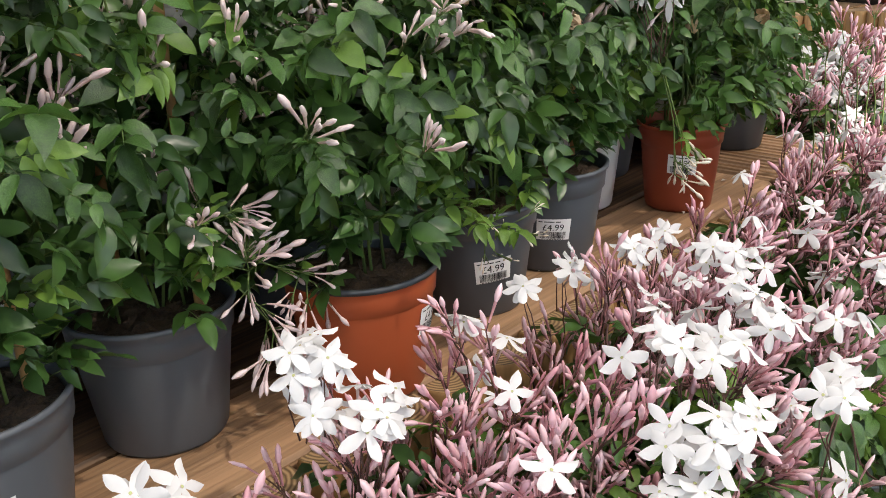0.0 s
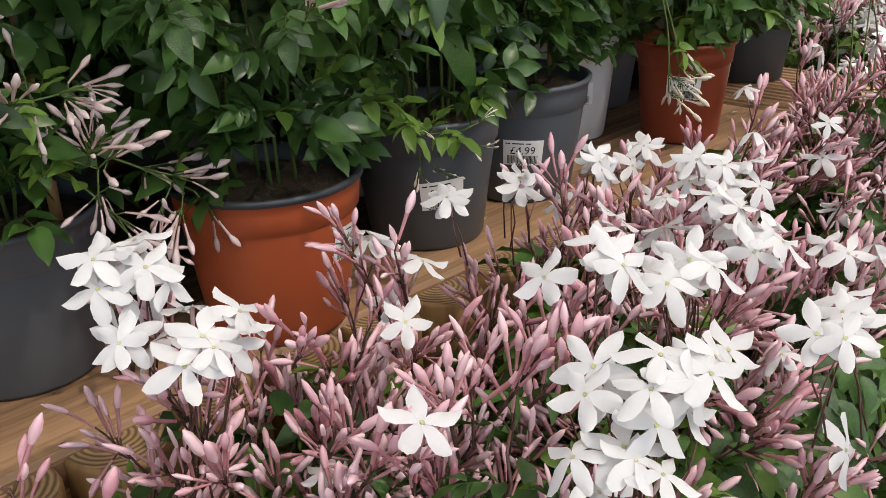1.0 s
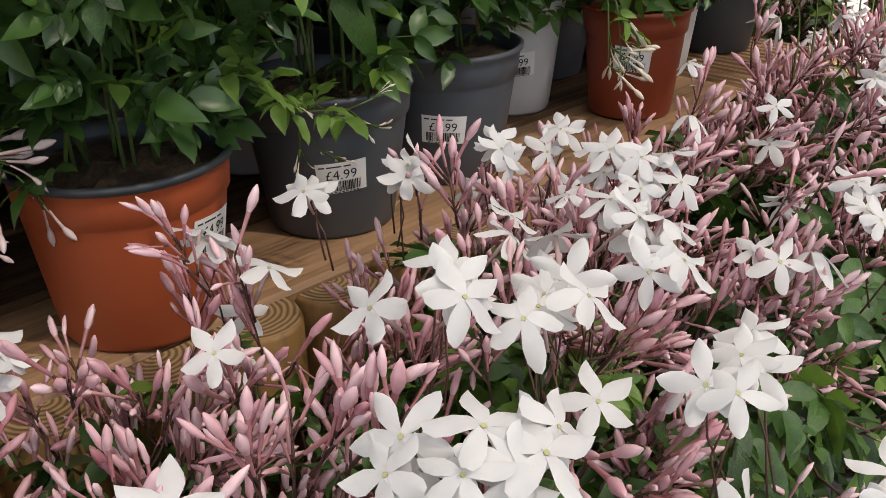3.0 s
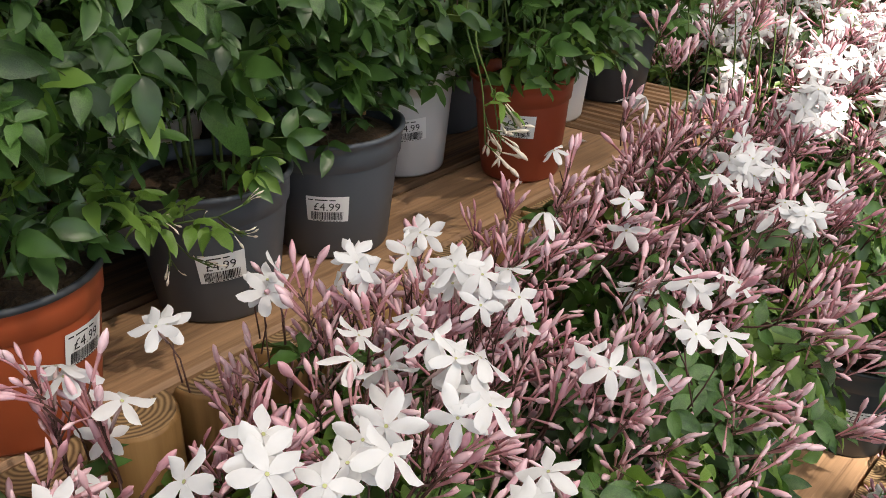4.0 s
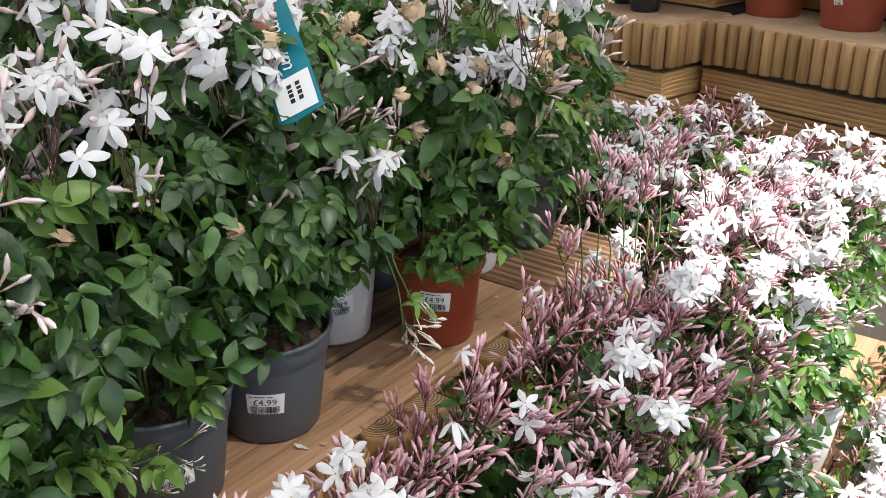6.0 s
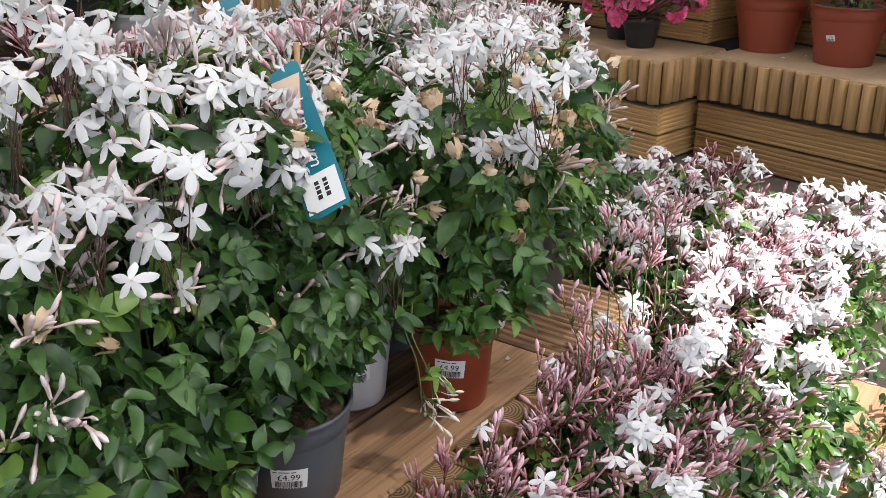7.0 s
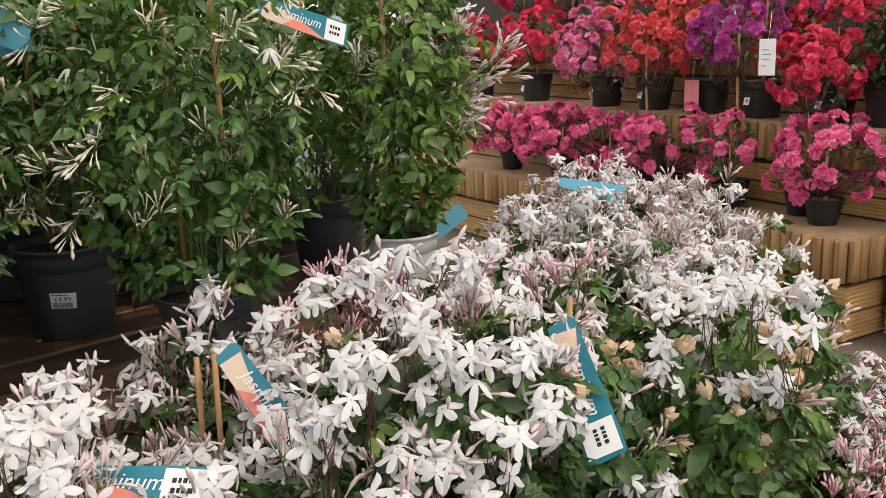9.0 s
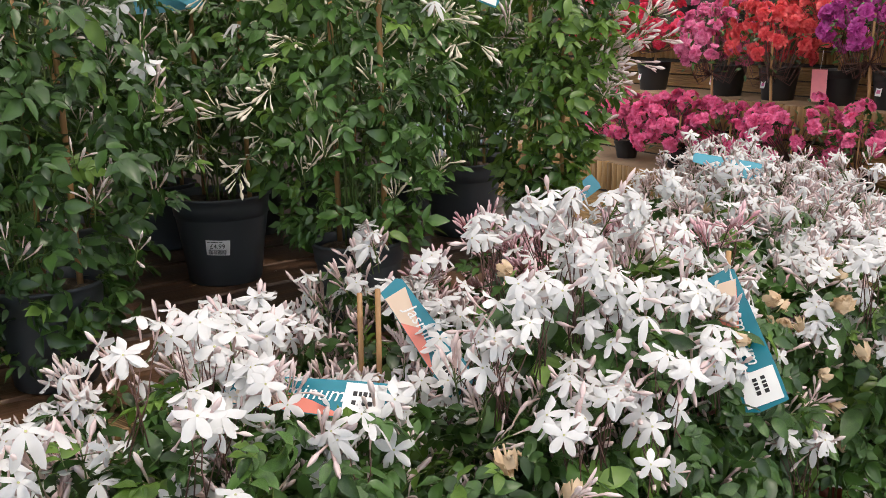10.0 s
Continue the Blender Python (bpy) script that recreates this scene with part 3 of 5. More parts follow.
    for i in range(canes):
        a = 2.1 * i + rng.uniform(0, 1)
        x, y = 0.6 * rt * math.cos(a), 0.6 * rt * math.sin(a)
        pts = [(x, y, h - 0.03), (x * 1.02, y * 1.02, (h + H) / 2), (x * 1.05, y * 1.05, H * cane_top)]
        part("cane", tube(pts, 0.0038, 8).mesh("cane", (CANE,)), None, root, "thin bamboo cane")
    return root


# ---- structure: floor, stand, far staging ----
part("floor", box(60, 60, 0.1, centre=(0, 0, -0.05)), CONCRETE, None, m=Matrix.Translation((0, 0, FLOOR)))
tagged(bpy.data.objects["floor"], "worn grey-brown concrete garden centre floor", "floor", kind="structure")


def plank_mesh(length, width, thick, grooves=0, name="plank"):
    """A deck board along x, top at z 0, with eased edges or with grooves in its top."""
    sec = []
    if grooves:
        p = width / grooves
        for i in range(grooves):
            y = -width / 2 + p * i
            sec += [(y + 0.12 * p, -0.004), (y + 0.28 * p, 0.0), (y + 0.72 * p, 0.0), (y + 0.88 * p, -0.004)]
    else:
        sec = [(-width / 2, -0.004), (-width / 2 + 0.004, -0.0005), (-width / 4, 0.0), (width / 4, -0.0004), (width / 2 - 0.004, -0.0008), (width / 2, -0.005)]
    sec += [(width / 2, -thick), (-width / 2, -thick)]
    k = len(sec)
    v = [(x, y, z) for x in (-length / 2, length / 2) for y, z in sec]
    f = [(i, (i + 1) % k, (i + 1) % k + k, i + k)[::-1] for i in range(k)]
    f += [tuple(range(k)), tuple(range(k, 2 * k))[::-1]]
    bm = bmesh.new()
    vs = [bm.verts.new(p) for p in v]
    for q in f:
        bm.faces.new([vs[i] for i in q])
    bmesh.ops.recalc_face_normals(bm, faces=bm.faces)
    me = bpy.data.meshes.new(name)
    bm.to_mesh(me)
    bm.free()
    return me


def log_mesh(d, h):
    """A half-round upright log with eased ends, flat back at y 0, bulging towards -y, top at z 0."""
    v, f, k = [], [], 13
    rows = ((-h, 0.9), (-h + 0.004, 1.0), (-0.003, 1.0), (0.0, 0.94))
    for z, s in rows:
        for i in range(k):
            a = math.pi * i / (k - 1)
            v.append((-d / 2 * s * math.cos(a), -0.62 * d * s * math.sin(a), z))
    for j in range(3):
        for i in range(k - 1):
            a = j * k + i
            f.append((a, a + 1, a + k + 1, a + k))
        f.append((j * k + k - 1, j * k, (j + 1) * k, (j + 1) * k + k - 1))
    f += [tuple(range(k))[::-1], tuple(range(3 * k, 4 * k))]
    me = Shape(v, f, [0] * (len(f) - 1) + [1]).mesh("log", (LOG, LOG_END), False)
    me.polygons.foreach_set("use_smooth", [len(p.vertices) == 4 for p in me.polygons])
    return me


LOG_NEAR, LOG_FAR = log_mesh(0.064, 0.15), log_mesh(0.0545, 0.18)


def tier(name, label, u0, u1, n0, n1, z, low, deck, width, material, logs=True, seed=1):
    """One step of the stand: a carcass, deck boards along u and a front of half-logs."""
    rng = random.Random(seed)
    root = rig(name, label, "staging", at((u0 + u1) / 2, n0, z), kind="structure")
    root.matrix_basis = stand_pose((u0 + u1) / 2, n0, z)
    L, W = u1 - u0, n1 - n0
    part("carcass", box(L, W, z - low - 0.026, centre=(0, W / 2, -0.026 - (z - low - 0.026) / 2)), BOARD, root)
    me = plank_mesh(L, width - 0.005, 0.024)
    me.materials.append(material)
    for i in range(int(W / width + 0.99)):
        part("plank", me, None, root, m=Matrix.Translation((rng.uniform(-0.01, 0.01), (i + 0.5) * width, rng.uniform(-0.0012, 0.0))))
    if logs:
        k = int(L / 0.069)
        for i in range(k):
            part("log", LOG_NEAR, None, root, m=Matrix.Translation((-L / 2 + 0.069 * (i + 0.5), -0.002, -0.002 + rng.uniform(-0.004, 0.001))))
    return root


tier("staging_tier_low", "lowest timber display step with half-log edging", -0.9, 2.15, 0.19, 0.478, TIER1, FLOOR, None, 0.12, DECK, seed=2)
tier("staging_tier_middle", "middle timber display step of brown deck boards", -0.9, 1.42, 0.52, 1.0, TIER2, FLOOR, None, 0.12, DECK, seed=3)
tier("staging_tier_top", "upper timber display step of dark deck boards", -0.9, 1.62, 0.985, 1.95, TIER3, FLOOR, None, 0.12, DECK_DARK, seed=4)
# the end of the middle step: grooved boards laid across
end = rig("staging_tier_end", "end of the middle step with grooved boards laid across", "staging", at(1.54, 0.75, 0), kind="structure")
end.matrix_basis = stand_pose(1.54, 0.75, 0.0)
part("carcass", box(0.24, 0.46, -0.03 - FLOOR, centre=(0, 0, (-0.03 + FLOOR) / 2)), BOARD, end)
gm = plank_mesh(0.46, 0.117, 0.026, 7)
gm.materials.append(DECK)
for i in range(2):
    part("plank", gm, None, end, m=Matrix.Translation((-0.06 + 0.12 * i, 0, 0)) @ Matrix.Rotation(math.pi / 2, 4, "Z"))
for i in range(3):
    part("log", LOG_NEAR, None, end, m=Matrix.Translation((-0.085 + 0.07 * i, -0.232, -0.003)))
back = rig("staging_tier_far_end", "far end of the middle display step", "staging", at(1.95, 1.25, 0), kind="structure")
back.matrix_basis = stand_pose(1.95, 1.25, 0.0)
part("carcass", box(0.66, 0.8, -0.02 - FLOOR, 0.006, centre=(0, 0, (-0.02 + FLOOR) / 2)), BOARD, back)
part("deck", box(0.66, 0.8, 0.018, 0.004, centre=(0, 0, -0.009)), DECK, back)

# far staging, along e with its front towards the camera
EAX = math.atan2(-0.7881, 0.6156)
EV, NV, FRONT = Vector((0.6156, -0.7881, 0)), Vector((0.7881, 0.6156, 0)), 3.70
FT1, FT2, FT3 = -0.155, 0.250, 0.63


def far(s, k, z):
    return EV * s + NV * (FRONT + k) + Vector((0, 0, z))


def far_pose(s, k, z, turn=0.0):
    return Matrix.Translation(far(s, k, z)) @ Matrix.Rotation(EAX + radians(turn), 4, "Z")


def far_tier(name, s0, s1, k0, k1, z, low, ends=False, seed=0):
    rng = random.Random(seed)
    root = rig(name, "pale timber staging step, half-log edging over grooved boards", "staging", (0, 0, 0), kind="structure")
    root.matrix_basis = far_pose((s0 + s1) / 2, k0, z)
    L, W = s1 - s0, k1 - k0
    part("carcass", box(L - 0.05, W - 0.03, z - low - 0.02, centre=(0, W / 2 + 0.01, -0.02 - (z - low - 0.02) / 2)), WALL, root)
    part("top_sheet", box(L, W, 0.02, 0.003, centre=(0, W / 2, -0.010)), TOPSHEET, root)
    bh = (z - low - 0.205) / 2
    me = plank_mesh(L, bh - 0.006, 0.03, 6)
    me.materials.append(BOARD)
    for i in range(2):
        part("plank", me, None, root, m=Matrix.Translation((0, -0.001, -0.20 - bh * (i + 0.5))) @ Matrix.Rotation(math.pi / 2, 4, "X"))
    k = int(L / 0.054)
    for i in range(k):
        part("log", LOG_FAR, None, root, m=Matrix.Translation((-L / 2 + L / k * (i + 0.5), -0.002, 0.004 + rng.uniform(-0.008, 0.004))))
    if ends:
        me = plank_mesh(W, bh - 0.006, 0.03, 6)
        me.materials.append(BOARD)
        for i in range(2):
            part("plank", me, None, root, m=Matrix.Translation((L / 2 + 0.001, W / 2, -0.20 - bh * (i + 0.5))) @ Matrix.Rotation(math.pi / 2, 4, "Z") @ Matrix.Rotation(math.pi / 2, 4, "X"))
        for i in range(int(W / 0.054)):
            part("log", LOG_FAR, None, root, m=Matrix.Translation((L / 2 + 0.002, 0.027 + 0.054 * i, 0.003)) @ Matrix.Rotation(math.pi / 2, 4, "Z"))
    return root


far_tier("far_staging_tier_1", -6.6, -2.43, 0.0, 0.46, FT1, FLOOR, True, 11)
far_tier("far_staging_tier_2", -6.9, -2.52, 0.45, 0.92, FT2, FT1, True, 12)
far_tier("far_staging_tier_3", -7.2, -2.60, 0.90, 1.5, FT3, FT2, True, 13)
far_tier("far_staging_corner_1", -2.39, -0.4, 0.23, 0.78, FT1, FLOOR, False, 14)
far_tier("far_staging_corner_2", -2.48, -0.2, 0.77, 1.22, FT2, FT1, False, 15)
far_tier("far_staging_corner_3", -2.56, 0.0, 1.20, 1.9, FT3, FT2, False, 16)
wall = part("wall_back", box(14, 0.12, 3.6, centre=(0, 0, 1.8)), WALL, None, m=far_pose(-3, 2.2, FLOOR))
tagged(wall, "dark boarded wall behind the staging", "wall", kind="structure")

wall2 = part("wall_side", box(6.0, 0.12, 3.6, centre=(0, 0, 1.8)), WALL, None, m=stand_pose(-0.7, 3.0, FLOOR))
tagged(wall2, "dark boarded wall beyond the upper step", "wall", kind="structure")

# clouded plastic roof sheets, unseen, added high over the aisle to soften the sun
diffuser_mat = bpy.data.materials.new("unseen_diffuser_sheet")
diffuser_mat.use_nodes = True
rn = diffuser_mat.node_tree
tp, tl, mxs = rn.nodes.new("ShaderNodeBsdfTransparent"), rn.nodes.new("ShaderNodeBsdfTranslucent"), rn.nodes.new("ShaderNodeMixShader")
tp.inputs[0].default_value = (0.60, 0.59, 0.57, 1)
tl.inputs[0].default_value = (0.92, 0.90, 0.86, 1)
mxs.inputs[0].default_value = 0.38
rn.links.new(tp.outputs[0], mxs.inputs[1])
rn.links.new(tl.outputs[0], mxs.inputs[2])
rn.links.new(mxs.outputs[0], rn.nodes["Material Output"].inputs[0])
DIFFUSER_Z = 2.6
roof = rig("roof", "unseen clouded plastic roof sheets added to soften the sun, with a gap for a sun patch", "roof", (0, 0, 0), kind="structure")
run = (DIFFUSER_Z - 0.05) / math.tan(radians(SUN_ELEV))
cast = Vector((math.cos(radians(SUN_AZ)), math.sin(radians(SUN_AZ)), 0)) * run
cu, cn = cast.dot(DU), cast.dot(DN)
# added gap, placed so full sun lands as a patch on the far low bed
V0, V1, W0, W1 = 1.43 + cu, 2.6 + cu, -0.6 + cn, 0.50 + cn
for a, b, c, e_ in ((-6, V0, -6, 10), (V1, 10, -6, 10), (V0, V1, -6, W0), (V0, V1, W1, 10)):
    part("roof_sheet", box(b - a, e_ - c, 0.006), diffuser_mat, roof, m=stand_pose((a + b) / 2, (c + e_) / 2, DIFFUSER_Z))

# ---- the middle step: potted jasmine with price labels ----
white_lbl = "white-flowering jasmine in a %s plastic pot on the deck boards"
M = [
    # u, n, pot, H, R, flowers, label, label turn, withered, leaf clearance, sprays, lowest spray
    (0.36, 0.60, "grey", 0.48, 0.115, 40, 0, -60, 0, 0.10, 36, 0.3),
    (0.517, 0.639, "grey", 0.48, 0.120, 50, None, 0, 1, 0.08, 36, 0.3),
    (0.674, 0.566, "orange", 0.43, 0.108, 8, 2, -14, 3, 0.08, 20, 0.72),
    (0.862, 0.600, "grey", 0.53, 0.122, 60, 0, -70, 3, 0.08, 26, 0.72),
    (1.003, 0.610, "grey", 0.47, 0.115, 40, 1, -87, 3, 0.07, 28, 0.6),
    (1.185, 0.692, "white", 0.45, 0.10, 6, 0, -78, 2, -0.05, 22, 0.6),
    (1.258, 0.583, "rust", 0.45, 0.128, 60, 2, -98, 34, 0.0, 24, 0.5),
    (1.44, 0.675, "white", 0.43, 0.12, 70, 0, -100, 10, -0.08, 24, 0.6),
    (1.57, 0.66, "dark", 0.42, 0.125, 75, None, 0, 6, -0.08, 24, 0.6),
]
NAMES = {"grey": "grey", "orange": "terracotta", "rust": "rust-red", "white": "white", "dark": "charcoal"}
for i, (u, n, key, H, R, fl, lab, turn, dd, clear, spr, slow) in enumerate(M):
    jasmine(at(u, n, TIER2), 100 + i, key, white_lbl % NAMES[key], H=H, R=R, stems=9, leaf=0.044, fill=int(250 * (H - 0.1) / 0.27), blades=8, low=clear, sprays=spr + 12, buds=13 if i == 5 else 7, flowers=fl, dead=dd, tone="pink" if i == 5 else "blush", fresh=0.12, price=lab, price_turn=turn, near=40, canes=2 if i in (0, 1) else 0, cane_top=0.7, lean=(0.5, -0.5) if i == 2 else (0.15, -0.2), skirt=0.6 if i == 2 else 0.28 if u < 1.1 else 0.4, spray_low=slow, faces=(0.25, -0.5, 0.6), bunch=0.4, waist=0.45 if u < 1.1 else 0.85, shift=(-0.012, 0.014), leaf_top=0.86)
rngb = random.Random(5)
BUDDED = (6, 14, 15)   # plants of the rows behind that are mostly in rose bud
k = 0
for n, us in ((0.76, (0.28, 0.42, 0.58, 0.74, 0.90, 1.04, 1.33, 1.50)), (0.91, (0.22, 0.35, 0.50, 0.66, 0.82, 0.97, 1.12, 1.27, 1.42, 1.57))):
    for u in us:
        k += 1
        jasmine(at(u + rngb.uniform(-0.015, 0.015), n + rngb.uniform(-0.01, 0.01), TIER2), 200 + k, rngb.choice(("grey", "white", "dark")), "jasmine thick with white star flowers among other pots", H=rngb.uniform(0.38, 0.42) + (0.07 if n > 0.8 and u > 0.78 else 0.03 if n < 0.8 and u > 0.8 else -0.05 if u < 0.45 else 0), R=0.12, stems=15, leaf=0.052, fill=80, leaf_top=0.82, sprays=50, buds=11 if k not in BUDDED else 16, flowers=(60 if n > 0.8 and 0.45 < u < 0.78 else 70) if k not in BUDDED else 18, loose=40, fsize=0.98, dead=rngb.choice((0, 1, 3)), tone="blush" if k not in BUDDED else "pink", fresh=0.1, bunch=0.5, faces=(0.1, -0.35, 0.8))
for u, n in ((1.72, 0.93), (1.88, 0.95), (2.05, 1.0), (1.74, 1.1), (1.92, 1.14), (2.1, 1.18), (1.78, 1.28), (1.98, 1.34), (2.16, 1.38)):
    k += 1
    jasmine(at(u, n, TIER2), 200 + k, rngb.choice(("grey", "white", "dark")), "jasmine with pale pink buds and white flowers", H=rngb.uniform(0.38, 0.46), R=0.12, stems=14, leaf=0.055, fill=60, leaf_top=0.8, sprays=54, buds=14, flowers=48, loose=25, fsize=1.02, tone="blush", fresh=0.1, bunch=0.5, faces=(0.1, -0.35, 0.8))

# ---- the low step: pink-budded jasmine ----
k = 0
rngl = random.Random(9)
for n, us in ((0.39, (0.44, 0.54, 0.66, 0.79, 0.92, 1.05, 1.18, 1.32, 1.46, 1.60, 1.74, 1.88, 2.02)), (0.275, (0.44, 0.57, 0.70, 0.83, 0.97, 1.11, 1.25, 1.39, 1.53, 1.70, 1.85, 2.0))):
    for u in us:
        k += 1
        bright = u > 1.35
        n += 0.035 if u > 1.2 and n < 0.3 else 0.0
        jasmine(at(u + rngl.uniform(-0.015, 0.015), n + rngl.uniform(-0.012, 0.012), TIER1), 300 + k, rngl.choice(("white", "dark", "grey")), "jasmine with a crowd of rose-pink buds on dark stems", H=rngl.uniform(0.385, 0.42), R=0.095, stems=16, leaf=0.050, fill=75 if n > 0.35 or u < 0.7 else 95, sprays=46 if n > 0.35 or u < 0.7 else 36, buds=9, flowers=(46 if n < 0.35 else 26) if bright else 3, loose=20, tone="pink", fresh=0.3, near=45 if u < 1.2 else 0, lean=(0.2, -0.1) if u < 0.75 else (0.45, -0.25) if u < 1.2 else (0.3, -0.1), leaf_top=0.68 if n > 0.35 else 0.78, spray_low=0.62, bunch=0.25, faces=(0.1, -0.6, 0.7))

# ---- the top step: tall jasmine trained on canes ----
T = [
    (0.855, 1.43, "large", 0.62, 0.16, 1, -72, 36),
    (0.885, 1.07, "dark", 0.60, 0.13, 0, -95, 2),
    (1.365, 1.44, "large", 0.60, 0.14, None, 0, 10),
    (1.285, 1.14, "white", 0.60, 0.12, None, 0, 8),
    (0.50, 1.13, "dark", 0.56, 0.16, None, 0, 46),
    (0.34, 1.12, "dark", 0.60, 0.15, None, 0, 40),
    (0.62, 1.45, "dark", 0.66, 0.17, 0, -90, 44),
    (1.10, 1.48, "dark", 0.62, 0.16, None, 0, 10),
]
for i, (u, n, key, H, R, lab, turn, fl) in enumerate(T):
    jasmine(at(u, n, TIER3), 400 + i, key, "tall jasmine with cream buds trained on bamboo canes", H=H, R=R, stems=13, leaf=0.044, fill=500, low=0.12 if i in (0, 2) else -0.2 if i > 3 else 0.0, sprays=56, buds=6, budsize=0.9, spread=0.6, flowers=fl, lean=(0.5, 0.0) if i == 3 else (0, 0), tone="cream" if i not in (3, 4, 5) else "blush", fresh=0.6 if i == 3 else 0.06, price=lab, price_turn=turn, canes=2, spray_low=0.1, skirt=0.05, waist=0.4 if i in (0, 2, 3) else 0.8)
for i in range(8):
    jasmine(at(0.3 + 0.19 * i, 1.72, TIER3), 430 + i, "dark", "tall jasmine with cream buds at the back", H=0.66, R=0.17, stems=14, leaf=0.048, fill=200, low=0.0, sprays=34, buds=7, budsize=1.1, spread=0.6, flowers=40, loose=20, bunch=0.6, tone="cream", canes=1, spray_low=0.2, skirt=0.0)

# the low step goes on round the end of the stand
tier("staging_tier_low_end", "end of the lowest timber display step", 1.67, 2.15, 0.482, 0.84, TIER1, FLOOR, None, 0.12, DECK, False, seed=6)
for i, (u, n) in enumerate(((1.76, 0.53), (1.90, 0.54), (2.04, 0.53), (1.78, 0.67), (1.92, 0.69), (2.06, 0.68))):
    jasmine(at(u, n, TIER1), 380 + i, ("white", "dark")[i % 2], "jasmine with rose buds and many open white flowers", H=0.40 + 0.01 * (i % 3), R=0.10, stems=14, leaf=0.05, fill=60, sprays=44, buds=10, flowers=34, tone="pink", fresh=0.3, lean=(0.3, -0.2), spray_low=0.65, bunch=0.35, faces=(0.1, -0.6, 0.7))

# small pots at the aisle edge of the low step, and jasmine standing on the floor before it
for i, (u, n, key, H, fl) in enumerate(((1.45, 0.235, "dark", 0.21, 4), (1.70, 0.245, "white", 0.19, 0))):
    jasmine(at(u, n, TIER1), 350 + i, key, "low leafy jasmine in a %s pot by the step edge" % NAMES[key], H=H, R=0.08, stems=10, leaf=0.046, fill=26, sprays=8, buds=5, flowers=fl, tone="pink", fresh=0.1, lean=(0.4, -0.3), bunch=0.5, faces=(0.2, -0.4, 0.8), price=1, price_turn=-102, waist=0.5, low=0.2, skirt=0.1)
for i, (u, n) in enumerate(((1.34, 0.085), (1.48, 0.09), (1.62, 0.085), (1.76, 0.09), (1.90, 0.085), (2.04, 0.09), (1.72, -0.04), (1.88, -0.05), (2.03, -0.04))):
    jasmine(at(u, n, FLOOR), 360 + i, ("dark", "white")[i % 2], "jasmine with white flowers standing on the floor before the stand", H=0.41 + 0.015 * (i % 3), R=0.11, stems=12, leaf=0.05, fill=60, sprays=36, buds=8, flowers=60, tone="pink", fresh=0.3, lean=(0.3, -0.2), bunch=0.4, faces=(0.1, -0.4, 0.8), loose=30)

# ---- bunches of open flowers that stand out ----
HOSTS = [o for o in scene.objects if o.name.startswith("jasmine_plant")]


def bunch(place, count, spread, seed, flat=0.45, face=(0.08, -0.38, 0.9)):
    """Open flowers round a place, on short stalks, belonging to the plant beneath."""
    rng = np.random.default_rng(seed)
    p = Vector(place)
    host = min(HOSTS, key=lambda o: (o.matrix_basis.translation.xy - p.xy).length + (0 if -0.05 < p.z - o.matrix_basis.translation.z < 0.5 else 9))
    base = np.array(host.matrix_basis.translation)
    stalks = []
    for i in range(count):
        off = rng.normal(0, 1, 3)
        off = off / np.linalg.norm(off) * spread * rng.uniform(0.2, 1.0) ** 0.5 * np.array((1, 1, flat))
        q = np.array(place) + off - base
        d = unit(np.array(face) + off / spread * 0.55 + rng.normal(0, 0.3, 3))
        m = frames(q, d, rng.normal(0, 1, 3), rng.uniform(0.84, 1.06), 2)[0]
        part("flower", FLOWER_MESH[((0, 1, 3, 5, 1, 0) if place[2] < 0.25 else (1, 2, 5, 4, 2, 1))[rng.integers(0, 6)]], None, host, m=Matrix(m))
        if place[2] > 0.25 and i % 3:
            d2 = unit(np.array(face) * 0.6 + off / spread + rng.normal(0, 0.5, 3))
            m = frames(q - d * 0.012 + d2 * 0.004, d2, rng.normal(0, 1, 3), rng.uniform(0.7, 1.05), 2)[0]
            part("bud", BUD_MESH["blush"][i % 4], None, host, m=Matrix(m))
        foot = np.array(place) - base - np.array((0, 0, spread * 1.1 + 0.035)) + rng.normal(0, 0.006, 3)
        stalks.append(tube([foot, (foot + q - d * 0.02) / 2 + rng.normal(0, 0.003, 3), q - d * 0.018], 0.0007, 3, 0, 0.7))
    part("flower_stalk", stamped("flower_stalk", [(s_, np.eye(4)[None]) for s_ in stalks], (STEM,)), None, host, "dark stalks of a flower bunch", kind="stuff")


